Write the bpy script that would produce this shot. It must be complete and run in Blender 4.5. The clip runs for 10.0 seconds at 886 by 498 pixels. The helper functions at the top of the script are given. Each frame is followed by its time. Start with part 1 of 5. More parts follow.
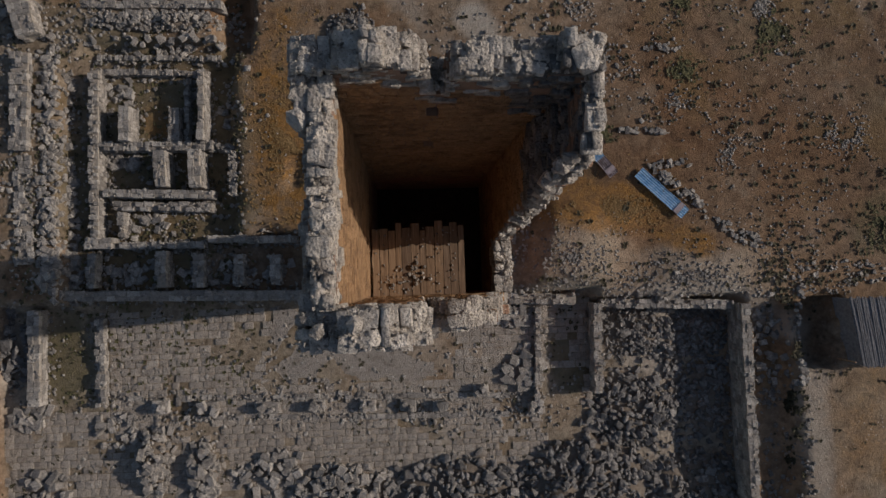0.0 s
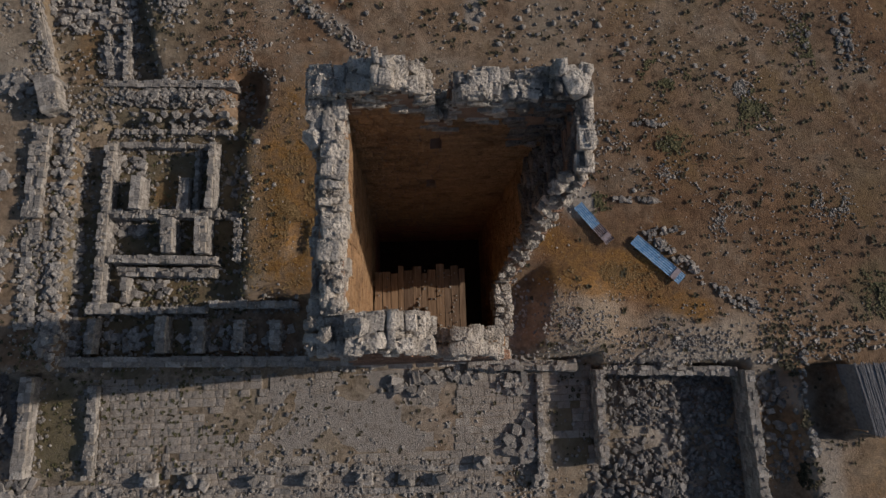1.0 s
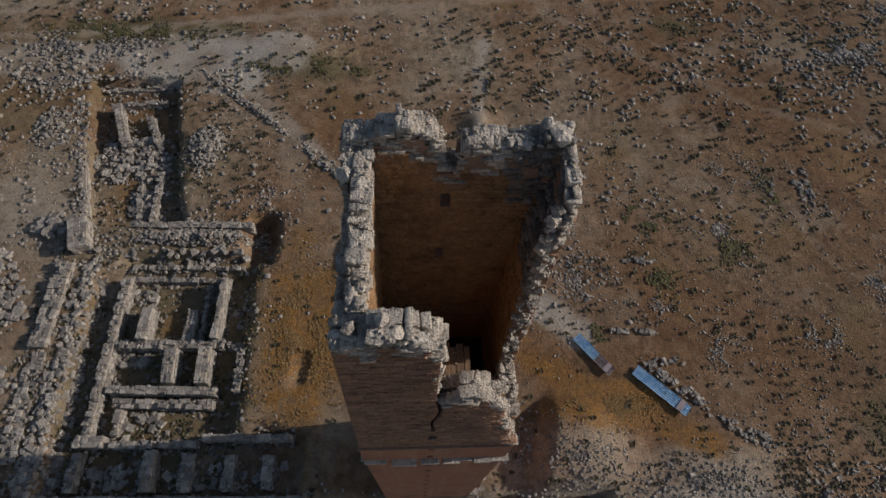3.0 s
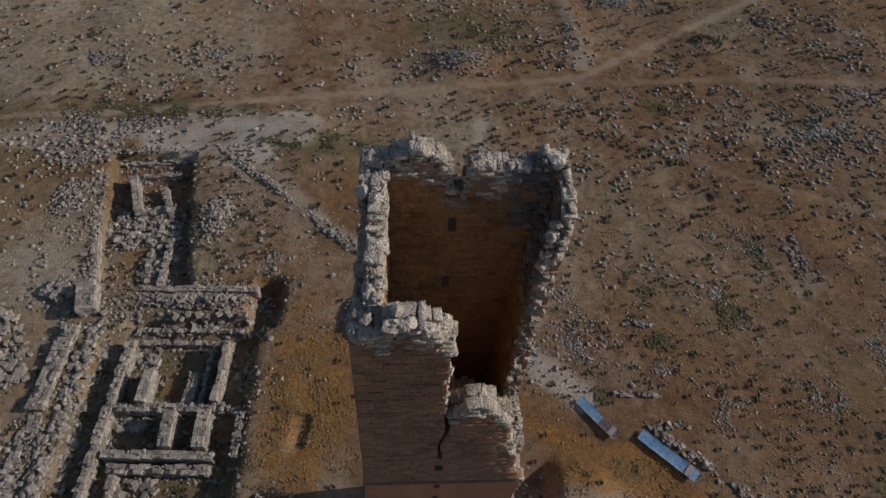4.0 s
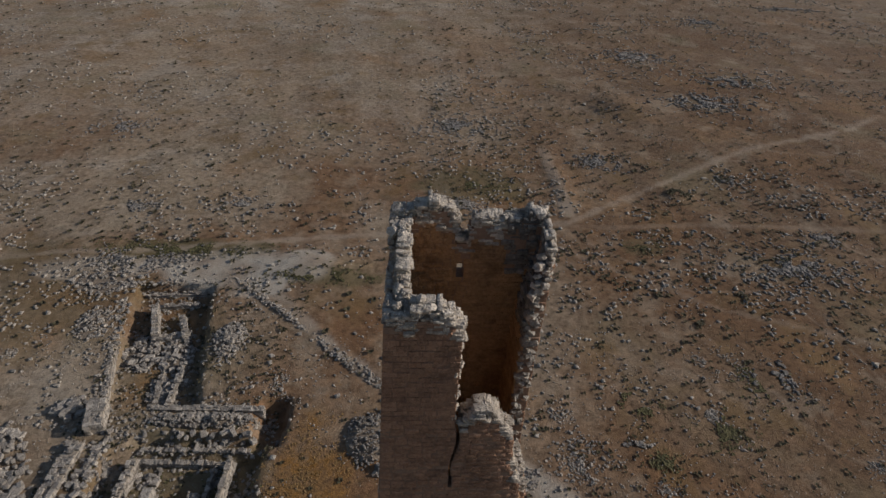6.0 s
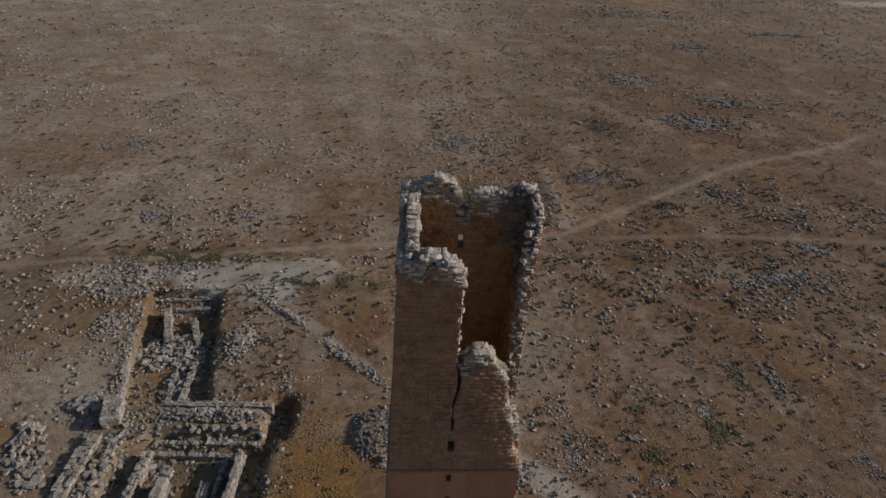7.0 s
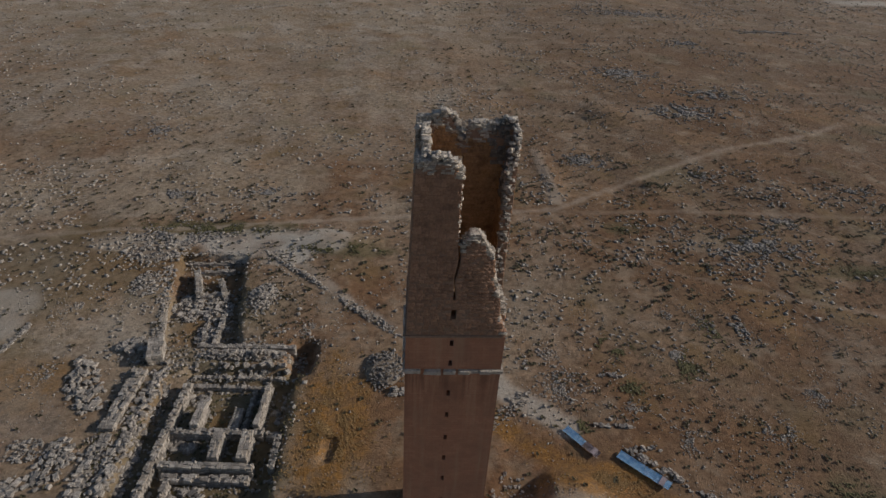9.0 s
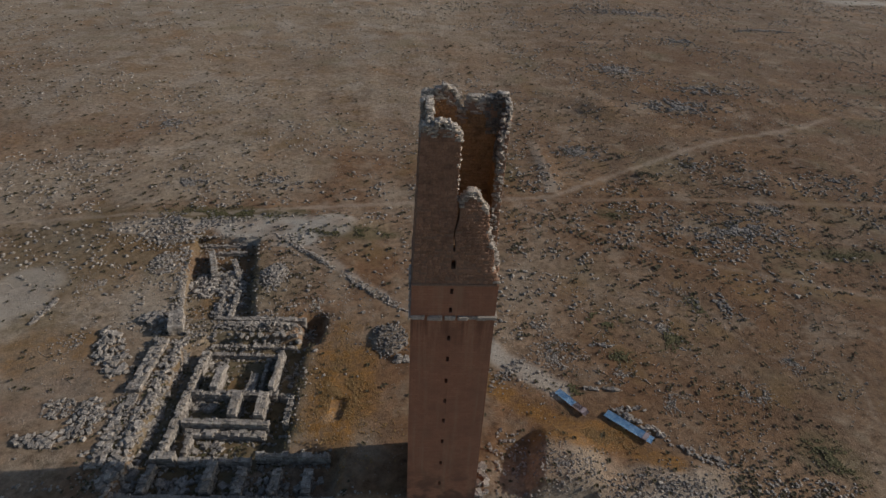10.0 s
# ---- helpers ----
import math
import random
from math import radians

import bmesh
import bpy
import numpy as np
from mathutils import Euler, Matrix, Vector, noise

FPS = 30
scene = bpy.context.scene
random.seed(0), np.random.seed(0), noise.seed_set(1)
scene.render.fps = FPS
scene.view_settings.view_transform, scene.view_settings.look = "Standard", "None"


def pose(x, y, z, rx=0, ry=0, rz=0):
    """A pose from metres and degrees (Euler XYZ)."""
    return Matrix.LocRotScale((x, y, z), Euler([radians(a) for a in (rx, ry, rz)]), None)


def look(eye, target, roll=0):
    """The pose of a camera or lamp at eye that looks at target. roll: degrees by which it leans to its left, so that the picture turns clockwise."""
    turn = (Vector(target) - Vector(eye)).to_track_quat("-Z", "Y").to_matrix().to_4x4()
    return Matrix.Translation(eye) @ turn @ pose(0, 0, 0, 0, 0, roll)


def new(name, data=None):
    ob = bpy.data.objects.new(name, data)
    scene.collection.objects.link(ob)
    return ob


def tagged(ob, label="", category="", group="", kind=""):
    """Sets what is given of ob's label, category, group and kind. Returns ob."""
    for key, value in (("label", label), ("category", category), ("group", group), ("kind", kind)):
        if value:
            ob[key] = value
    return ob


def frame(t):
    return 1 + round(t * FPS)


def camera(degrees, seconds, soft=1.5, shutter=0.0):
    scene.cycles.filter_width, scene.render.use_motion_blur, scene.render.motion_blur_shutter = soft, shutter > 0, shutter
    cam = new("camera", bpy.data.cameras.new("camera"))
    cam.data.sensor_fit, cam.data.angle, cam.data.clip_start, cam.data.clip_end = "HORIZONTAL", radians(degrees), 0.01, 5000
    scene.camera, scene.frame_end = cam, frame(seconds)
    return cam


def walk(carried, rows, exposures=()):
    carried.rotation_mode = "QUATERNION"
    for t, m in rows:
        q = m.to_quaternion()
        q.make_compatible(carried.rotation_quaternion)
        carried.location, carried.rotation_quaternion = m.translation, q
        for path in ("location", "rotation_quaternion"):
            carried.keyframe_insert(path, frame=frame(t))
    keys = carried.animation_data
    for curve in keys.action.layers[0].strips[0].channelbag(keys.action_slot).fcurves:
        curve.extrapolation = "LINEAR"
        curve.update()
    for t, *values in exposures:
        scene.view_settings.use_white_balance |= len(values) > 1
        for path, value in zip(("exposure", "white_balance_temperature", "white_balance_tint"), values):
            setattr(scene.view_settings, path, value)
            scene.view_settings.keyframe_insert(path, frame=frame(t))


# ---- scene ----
cam = camera(78.3, 10.0)
METRES, EYE, TILT, LEAN, TURN = 27.97, 42.0, 0.0, 0.0, -44.7
EXPOSURES = [(0.0, -0.45, 6380, 16), (3.0, -0.26, 6420, 15), (10.0, -0.27, 6420, 14)]
ROWS = [
    (0.0, 0.0, 0.0, 0.0, 42.91, -87.95, -1.91),
    (0.5, 0.0137, -0.017, 0.0055, 42.93, -83.82, -1.95),
    (1.0, 0.0289, -0.0359, 0.0117, 42.92, -79.33, -2.02),
    (1.5, 0.0451, -0.0565, 0.0172, 42.88, -74.91, -2.06),
    (2.0, 0.0621, -0.0781, 0.0192, 42.86, -70.54, -2.11),
    (2.5, 0.0798, -0.1008, 0.0208, 42.84, -66.13, -2.16),
    (3.0, 0.0981, -0.1247, 0.0217, 42.81, -61.75, -2.2),
    (4.5, 0.163, -0.2128, 0.0225, 42.71, -48.81, -2.33),
    (5.0, 0.1901, -0.2477, 0.0223, 42.69, -44.54, -2.39),
    (5.5, 0.2201, -0.2851, 0.0226, 42.64, -40.23, -2.43),
    (6.0, 0.253, -0.325, 0.0229, 42.61, -36.12, -2.46),
    (6.2, 0.2673, -0.3420, 0.0230, 42.61, -34.7, -2.46),
    (6.5, 0.2900, -0.3687, 0.0230, 42.61, -33.82, -2.45),
    (7.0, 0.3308, -0.4161, 0.0233, 42.61, -33.66, -2.45),
    (7.5, 0.3747, -0.4667, 0.0241, 42.61, -33.63, -2.44),
    (8.0, 0.421, -0.5201, 0.0266, 42.62, -33.57, -2.43),
    (8.5, 0.4701, -0.577, 0.0285, 42.6, -33.53, -2.39),
    (9.0, 0.5239, -0.6382, 0.0322, 42.59, -33.49, -2.38),
    (9.5, 0.579, -0.7008, 0.0357, 42.58, -33.44, -2.36),
    (10.0, 0.6379, -0.7663, 0.0388, 42.59, -33.42, -2.36),
]
walk(cam, [(t, pose(0, 0, EYE, TILT, LEAN, TURN) @ pose(METRES * x, METRES * y, METRES * z, 90 + pitch, roll, yaw)) for t, x, y, z, yaw, pitch, roll in ROWS], EXPOSURES)

# ---- light ----
SUN_EL, SUN_AZ = 22.0, 4.5          # low sun in the east, a touch to the north
world = bpy.data.worlds.new("world")
scene.world = world
world.use_nodes = True
wn = world.node_tree
sky = wn.nodes.new("ShaderNodeTexSky")
sky.sky_type, sky.sun_disc = "NISHITA", False
sky.sun_elevation, sky.sun_rotation = radians(SUN_EL), radians(90 - SUN_AZ)
wn.links.new(sky.outputs[0], wn.nodes["Background"].inputs[0])
wn.nodes["Background"].inputs[1].default_value = 0.085
sun = new("sun", bpy.data.lights.new("sun", "SUN"))
sun.data.energy, sun.data.angle, sun.data.color = 3.9, radians(0.6), (1.0, 0.93, 0.83)
sun_way = Vector((math.cos(radians(SUN_EL)) * math.cos(radians(SUN_AZ)), math.cos(radians(SUN_EL)) * math.sin(radians(SUN_AZ)), math.sin(radians(SUN_EL))))
sun.matrix_world = look(sun_way * 80, (0, 0, 0))


# ---- materials ----
def shader(name, rough=0.9):
    m = bpy.data.materials.new(name)
    m.use_nodes = True
    b = m.node_tree.nodes["Principled BSDF"]
    b.inputs["Roughness"].default_value = rough
    b.inputs["Specular IOR Level"].default_value = 0.25
    return m, m.node_tree, b


def node(nt, kind, **inputs):
    n = nt.nodes.new(kind)
    for k, v in inputs.items():
        n.inputs[k.replace("_", " ")].default_value = v
    return n


def noise_tex(nt, vec, scale, detail=4.0, rough=0.6):
    n = node(nt, "ShaderNodeTexNoise", Scale=scale, Detail=detail, Roughness=rough)
    nt.links.new(vec, n.inputs["Vector"])
    return n.outputs["Fac"]


def ramp(nt, fac, stops):
    r = nt.nodes.new("ShaderNodeValToRGB")
    el = r.color_ramp.elements
    while len(el) < len(stops):
        el.new(0.5)
    for e, (p, c) in zip(el, stops):
        e.position, e.color = p, (*c, 1) if len(c) == 3 else c
    nt.links.new(fac, r.inputs[0])
    return r.outputs[0]


def blend(nt, fac, a, b, mode="MIX"):
    n = nt.nodes.new("ShaderNodeMix")
    n.data_type, n.blend_type = "RGBA", mode
    for sock, v in ((n.inputs[0], fac), (n.inputs[6], a), (n.inputs[7], b)):
        if isinstance(v, bpy.types.NodeSocket):
            nt.links.new(v, sock)
        elif isinstance(v, (int, float)):
            sock.default_value = v
        else:
            sock.default_value = (*v, 1)
    return n.outputs[2]


def maths(nt, op, a, b=0.0, clamp=False):
    n = nt.nodes.new("ShaderNodeMath")
    n.operation, n.use_clamp = op, clamp
    for sock, v in zip(n.inputs, (a, b)):
        if isinstance(v, bpy.types.NodeSocket):
            nt.links.new(v, sock)
        else:
            sock.default_value = v
    return n.outputs[0]


def bump(nt, b, height, strength=0.5, distance=0.03):
    n = node(nt, "ShaderNodeBump", Strength=strength, Distance=distance)
    nt.links.new(height, n.inputs["Height"])
    nt.links.new(n.outputs[0], b.inputs["Normal"])


def place(nt):
    return nt.nodes.new("ShaderNodeNewGeometry").outputs["Position"]


def stone_material(name, dark, light, stain, island=False, spread=0.35):
    """Weathered stone: a tone of its own for each block, grain, lichen and dirt."""
    m, nt, b = shader(name, 0.92)
    p = place(nt)
    rnd = nt.nodes.new("ShaderNodeNewGeometry").outputs["Random Per Island"] if island else nt.nodes.new("ShaderNodeObjectInfo").outputs["Random"]
    grain = noise_tex(nt, p, 9.0, 6.0, 0.7)
    col = ramp(nt, grain, [(0.3, dark), (0.7, light)])
    tone = ramp(nt, rnd, [(0.0, (1 - spread,) * 3), (0.55, (1.0, 0.98, 0.95)), (1.0, (1 + spread, 1 + spread * 0.95, 1 + spread * 0.85))])
    col = blend(nt, 1.0, col, tone, "MULTIPLY")
    big = noise_tex(nt, p, 1.7, 5.0, 0.65)
    mask = ramp(nt, big, [(0.5, (0, 0, 0)), (0.68, (0.75, 0.75, 0.75))])
    col = blend(nt, mask, col, stain)
    nt.links.new(col, b.inputs["Base Color"])
    fine = noise_tex(nt, p, 26.0, 6.0, 0.75)
    pits = node(nt, "ShaderNodeTexVoronoi", Scale=17.0)
    nt.links.new(p, pits.inputs["Vector"])
    pit = ramp(nt, maths(nt, "ADD", pits.outputs["Distance"], maths(nt, "MULTIPLY", fine, 0.5)), [(0.3, (0.35, 0.33, 0.3)), (0.48, (1, 1, 1))])
    nt.links.new(blend(nt, 1.0, col, pit, "MULTIPLY"), b.inputs["Base Color"])
    bump(nt, b, maths(nt, "ADD", maths(nt, "ADD", fine, grain), pits.outputs["Distance"]), 0.9, 0.06)
    return m


LIME = stone_material("limestone", (0.25, 0.225, 0.195), (0.47, 0.435, 0.385), (0.16, 0.138, 0.112))
LIME_J = stone_material("limestone_rubble", (0.25, 0.225, 0.195), (0.46, 0.425, 0.375), (0.16, 0.138, 0.112), True)
GREY = stone_material("grey_stone", (0.145, 0.135, 0.122), (0.33, 0.31, 0.285), (0.09, 0.08, 0.067))
GREY_J = stone_material("grey_rubble", (0.145, 0.135, 0.122), (0.33, 0.31, 0.285), (0.09, 0.08, 0.067), True)
BRICK = stone_material("tower_block", (0.29, 0.168, 0.11), (0.48, 0.297, 0.196), (0.16, 0.095, 0.065), False, 0.16)
BRICK_J = stone_material("tower_masonry", (0.29, 0.168, 0.11), (0.48, 0.297, 0.196), (0.16, 0.095, 0.065), True, 0.16)
OCHRE_J = stone_material("inner_masonry", (0.31, 0.182, 0.092), (0.52, 0.325, 0.172), (0.17, 0.098, 0.053), True, 0.14)
RIM = stone_material("rim_stone", (0.39, 0.348, 0.294), (0.73, 0.662, 0.572), (0.19, 0.158, 0.126), False, 0.25)
RIM_J = stone_material("rim_masonry", (0.38, 0.338, 0.284), (0.71, 0.642, 0.552), (0.18, 0.15, 0.12), True, 0.25)
SLAB = stone_material("paving", (0.28, 0.24, 0.195), (0.46, 0.405, 0.338), (0.2, 0.16, 0.12), False, 0.12)
SLAB_J = stone_material("paving_joined", (0.28, 0.24, 0.195), (0.46, 0.405, 0.338), (0.2, 0.16, 0.12), True, 0.14)


def mortar_material(name, a, b_):
    m, nt, b = shader(name, 0.95)
    p = place(nt)
    nt.links.new(ramp(nt, noise_tex(nt, p, 5.0, 7.0, 0.7), [(0.3, a), (0.7, b_)]), b.inputs["Base Color"])
    bump(nt, b, noise_tex(nt, p, 18.0, 6.0, 0.75), 0.8, 0.05)
    return m


MORTAR = mortar_material("mortar", (0.22, 0.14, 0.098), (0.34, 0.23, 0.16))
POINTING = mortar_material("pale_pointing", (0.24, 0.205, 0.162), (0.42, 0.372, 0.308))
EARTH = mortar_material("earth_fill", (0.15, 0.118, 0.085), (0.27, 0.22, 0.168))
# near-black colour that stands in for the shade inside the hollow tower
HOLE = mortar_material("void_shade", (0.04, 0.03, 0.022), (0.09, 0.06, 0.045))


def shaft_material():
    """Lower shaft: close-jointed courses, red-brown, streaked from the ledge down."""
    m, nt, b = shader("shaft_masonry", 0.9)
    p = place(nt)
    sep = nt.nodes.new("ShaderNodeSeparateXYZ")
    nt.links.new(p, sep.inputs[0])
    com = nt.nodes.new("ShaderNodeCombineXYZ")
    nt.links.new(maths(nt, "ADD", sep.outputs[0], sep.outputs[1]), com.inputs[0])
    nt.links.new(sep.outputs[2], com.inputs[1])
    br = node(nt, "ShaderNodeTexBrick", Scale=1.0, Mortar_Size=0.006, Bias=0.0, Brick_Width=0.42, Row_Height=0.2)
    br.inputs["Color1"].default_value = (0.38, 0.18, 0.108, 1)
    br.inputs["Color2"].default_value = (0.43, 0.215, 0.13, 1)
    br.inputs["Mortar"].default_value = (0.22, 0.12, 0.075, 1)
    nt.links.new(com.outputs[0], br.inputs["Vector"])
    big = noise_tex(nt, p, 0.55, 5.0, 0.6)
    col = blend(nt, ramp(nt, big, [(0.42, (0, 0, 0)), (0.7, (0.8, 0.8, 0.8))]), br.outputs[0], (0.27, 0.14, 0.09))
    st = nt.nodes.new("ShaderNodeMapping")
    st.inputs["Scale"].default_value = (2.2, 2.2, 0.14)
    nt.links.new(p, st.inputs[0])
    streak = noise_tex(nt, st.outputs[0], 1.0, 4.0, 0.6)
    col = blend(nt, ramp(nt, streak, [(0.5, (0, 0, 0)), (0.72, (0.6, 0.6, 0.6))]), col, (0.42, 0.27, 0.17))
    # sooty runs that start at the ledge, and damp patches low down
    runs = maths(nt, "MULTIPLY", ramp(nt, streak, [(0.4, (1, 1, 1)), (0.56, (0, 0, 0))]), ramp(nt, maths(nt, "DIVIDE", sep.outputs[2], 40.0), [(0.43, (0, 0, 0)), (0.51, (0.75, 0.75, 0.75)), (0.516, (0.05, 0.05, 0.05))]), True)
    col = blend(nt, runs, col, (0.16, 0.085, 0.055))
    damp = maths(nt, "MULTIPLY", ramp(nt, big, [(0.45, (0, 0, 0)), (0.55, (1, 1, 1))]), ramp(nt, maths(nt, "DIVIDE", sep.outputs[2], 40.0), [(0.06, (0.7, 0.7, 0.7)), (0.15, (0, 0, 0))]), True)
    col = blend(nt, damp, col, (0.14, 0.085, 0.06))
    nt.links.new(col, b.inputs["Base Color"])
    bump(nt, b, maths(nt, "ADD", br.outputs[0], noise_tex(nt, p, 14.0, 6.0, 0.7)), 0.4, 0.03)
    return m


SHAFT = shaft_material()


def wood_material():
    m, nt, b = shader("old_planks", 0.8)
    tc = nt.nodes.new("ShaderNodeTexCoord")
    mp = nt.nodes.new("ShaderNodeMapping")
    mp.inputs["Scale"].default_value = (14, 0.8, 14)
    nt.links.new(tc.outputs["Object"], mp.inputs[0])
    g = noise_tex(nt, mp.outputs[0], 1.5, 6.0, 0.65)
    col = ramp(nt, g, [(0.3, (0.15, 0.095, 0.057)), (0.7, (0.38, 0.26, 0.165))])
    rnd = nt.nodes.new("ShaderNodeObjectInfo").outputs["Random"]
    col = blend(nt, 1.0, col, ramp(nt, rnd, [(0, (0.7, 0.7, 0.72)), (1, (1.25, 1.2, 1.1))]), "MULTIPLY")
    nt.links.new(col, b.inputs["Base Color"])
    bump(nt, b, g, 0.4, 0.01)
    return m


WOOD = wood_material()


def sheet_material(name, a, c):
    m, nt, b = shader(name, 0.45)
    p = place(nt)
    col = ramp(nt, noise_tex(nt, p, 3.5, 6.0, 0.7), [(0.35, a), (0.66, c)])
    nt.links.new(col, b.inputs["Base Color"])
    b.inputs["Metallic"].default_value = 0.15
    return m


BLUE = sheet_material("blue_sheet", (0.17, 0.42, 0.7), (0.52, 0.72, 0.88))
RUST = sheet_material("rusty_sheet", (0.2, 0.15, 0.14), (0.4, 0.35, 0.36))
REED = mortar_material("reed_mat", (0.1, 0.098, 0.1), (0.26, 0.25, 0.245))


def plant_material(name, a, c):
    m, nt, b = shader(name, 0.85)
    rnd = nt.nodes.new("ShaderNodeNewGeometry").outputs["Random Per Island"]
    mixed = maths(nt, "ADD", maths(nt, "MULTIPLY", rnd, 0.6), maths(nt, "MULTIPLY", noise_tex(nt, place(nt), 0.6), 0.5))
    nt.links.new(ramp(nt, mixed, [(0.2, a), (0.85, c)]), b.inputs["Base Color"])
    return m


SCRUB = plant_material("dark_scrub", (0.04, 0.035, 0.02), (0.105, 0.09, 0.05))
GREEN = plant_material("green_weeds", (0.075, 0.072, 0.03), (0.17, 0.15, 0.07))
DRY = plant_material("dry_weeds", (0.2, 0.12, 0.045), (0.38, 0.24, 0.1))


def ground_material():
    m, nt, b = shader("dry_ground", 0.95)
    p = place(nt)

    def attr(n):
        a = nt.nodes.new("ShaderNodeAttribute")
        a.attribute_name = n
        return a.outputs["Fac"]
    big = noise_tex(nt, p, 0.035, 6.0, 0.62)
    mid = noise_tex(nt, p, 0.35, 6.0, 0.65)
    fine = noise_tex(nt, p, 4.5, 6.0, 0.75)
    soil = ramp(nt, mid, [(0.3, (0.105, 0.063, 0.036)), (0.44, (0.175, 0.096, 0.048)), (0.58, (0.2, 0.113, 0.058)), (0.74, (0.245, 0.175, 0.112))])
    ashen = ramp(nt, fine, [(0.3, (0.2, 0.158, 0.108)), (0.7, (0.37, 0.302, 0.215))])
    col = blend(nt, ramp(nt, big, [(0.42, (0, 0, 0)), (0.62, (0.85, 0.85, 0.85))]), soil, ashen)
    col = blend(nt, maths(nt, "MULTIPLY", attr("rust"), maths(nt, "ADD", mid, 0.25), True), col, ramp(nt, fine, [(0.3, (0.084, 0.048, 0.025)), (0.7, (0.182, 0.104, 0.052))]))
    # ashy soil nearby; far off to the north-west the same paleness imitates haze
    col = blend(nt, maths(nt, "MULTIPLY", attr("ash_haze"), maths(nt, "ADD", mid, 0.35), True), col, ashen)
    bare = ramp(nt, noise_tex(nt, p, 0.075, 5.0, 0.6), [(0.52, (0, 0, 0)), (0.62, (0.7, 0.7, 0.7))])
    col = blend(nt, maths(nt, "MULTIPLY", attr("ash_haze"), bare, True), col, ramp(nt, fine, [(0.3, (0.29, 0.245, 0.19)), (0.7, (0.45, 0.395, 0.32))]))
    trail = ramp(nt, noise_tex(nt, p, 0.028, 3.0, 0.5), [(0.491, (0, 0, 0)), (0.5, (0.22, 0.22, 0.22)), (0.509, (0, 0, 0))])
    col = blend(nt, trail, col, (0.36, 0.3, 0.23))
    tone = noise_tex(nt, p, 0.055, 4.0, 0.6)
    col = blend(nt, ramp(nt, tone, [(0.55, (0, 0, 0)), (0.68, (0.6, 0.6, 0.6))]), col, (0.255, 0.148, 0.07))
    col = blend(nt, ramp(nt, tone, [(0.3, (0.6, 0.6, 0.6)), (0.44, (0, 0, 0))]), col, (0.185, 0.152, 0.088))
    rough = noise_tex(nt, p, 1.3, 5.0, 0.7)
    col = blend(nt, 1.0, col, ramp(nt, rough, [(0.3, (0.5, 0.47, 0.44)), (0.5, (1, 1, 1)), (0.7, (1.42, 1.41, 1.4))]), "MULTIPLY")
    # drifts of pale dust and ochre grass, some metres across
    drift = noise_tex(nt, p, 0.13, 6.0, 0.66)
    col = blend(nt, ramp(nt, drift, [(0.54, (0, 0, 0)), (0.64, (0.42, 0.42, 0.42))]), col, ramp(nt, fine, [(0.3, (0.24, 0.19, 0.13)), (0.7, (0.42, 0.345, 0.25))]))
    col = blend(nt, ramp(nt, drift, [(0.34, (0.6, 0.6, 0.6)), (0.45, (0, 0, 0))]), col, ramp(nt, fine, [(0.3, (0.125, 0.078, 0.032)), (0.7, (0.235, 0.148, 0.06))]))
    green = ramp(nt, fine, [(0.3, (0.065, 0.056, 0.026)), (0.7, (0.17, 0.138, 0.068))])
    col = blend(nt, maths(nt, "MULTIPLY", attr("green"), maths(nt, "MULTIPLY", fine, 1.5), True), col, green)
    dry = ramp(nt, fine, [(0.3, (0.085, 0.045, 0.015)), (0.52, (0.24, 0.122, 0.034)), (0.75, (0.41, 0.218, 0.062))])
    col = blend(nt, maths(nt, "MULTIPLY", attr("dry"), ramp(nt, rough, [(0.34, (0.25, 0.25, 0.25)), (0.6, (1.1, 1.1, 1.1))]), True), col, dry)
    pale = ramp(nt, fine, [(0.25, (0.33, 0.285, 0.225)), (0.75, (0.5, 0.45, 0.37))])
    col = blend(nt, maths(nt, "MULTIPLY", attr("pale"), maths(nt, "ADD", mid, 0.45), True), col, pale)
    track = ramp(nt, fine, [(0.3, (0.36, 0.29, 0.215)), (0.7, (0.47, 0.39, 0.3))])
    col = blend(nt, attr("track"), col, track)
    # pebbles and low dead tufts, too small to model one by one
    vor = node(nt, "ShaderNodeTexVoronoi", Scale=2.6)
    nt.links.new(p, vor.inputs["Vector"])
    peb = ramp(nt, vor.outputs["Distance"], [(0.12, (1, 1, 1)), (0.2, (0, 0, 0))])
    pick = ramp(nt, noise_tex(nt, p, 0.22, 4.0, 0.7), [(0.48, (0, 0, 0)), (0.6, (0.8, 0.8, 0.8))])
    col = blend(nt, maths(nt, "MULTIPLY", peb, pick), col, blend(nt, vor.outputs["Color"], (0.22, 0.19, 0.15), (0.46, 0.42, 0.36)))
    vor2 = node(nt, "ShaderNodeTexVoronoi", Scale=1.15)
    nt.links.new(p, vor2.inputs["Vector"])
    tuft = ramp(nt, vor2.outputs["Distance"], [(0.1, (0.75, 0.75, 0.75)), (0.22, (0, 0, 0))])
    pick2 = ramp(nt, noise_tex(nt, p, 0.09, 5.0, 0.7), [(0.46, (0, 0, 0)), (0.62, (1, 1, 1))])
    col = blend(nt, maths(nt, "MULTIPLY", tuft, pick2), col, (0.1, 0.075, 0.045))
    nt.links.new(col, b.inputs["Base Color"])
    h = maths(nt, "ADD", fine, maths(nt, "MULTIPLY", peb, maths(nt, "MULTIPLY", pick, 0.8)))
    bump(nt, b, h, 0.8, 0.12)
    return m


GROUND = ground_material()


# ---- helpers for meshes ----
def thing(name, x, y, z, label, category, group="", kind=""):
    ob = new(name)
    ob.location = (x, y, z)
    ob.empty_display_size = 0.3
    return tagged(ob, label, category, group, kind)


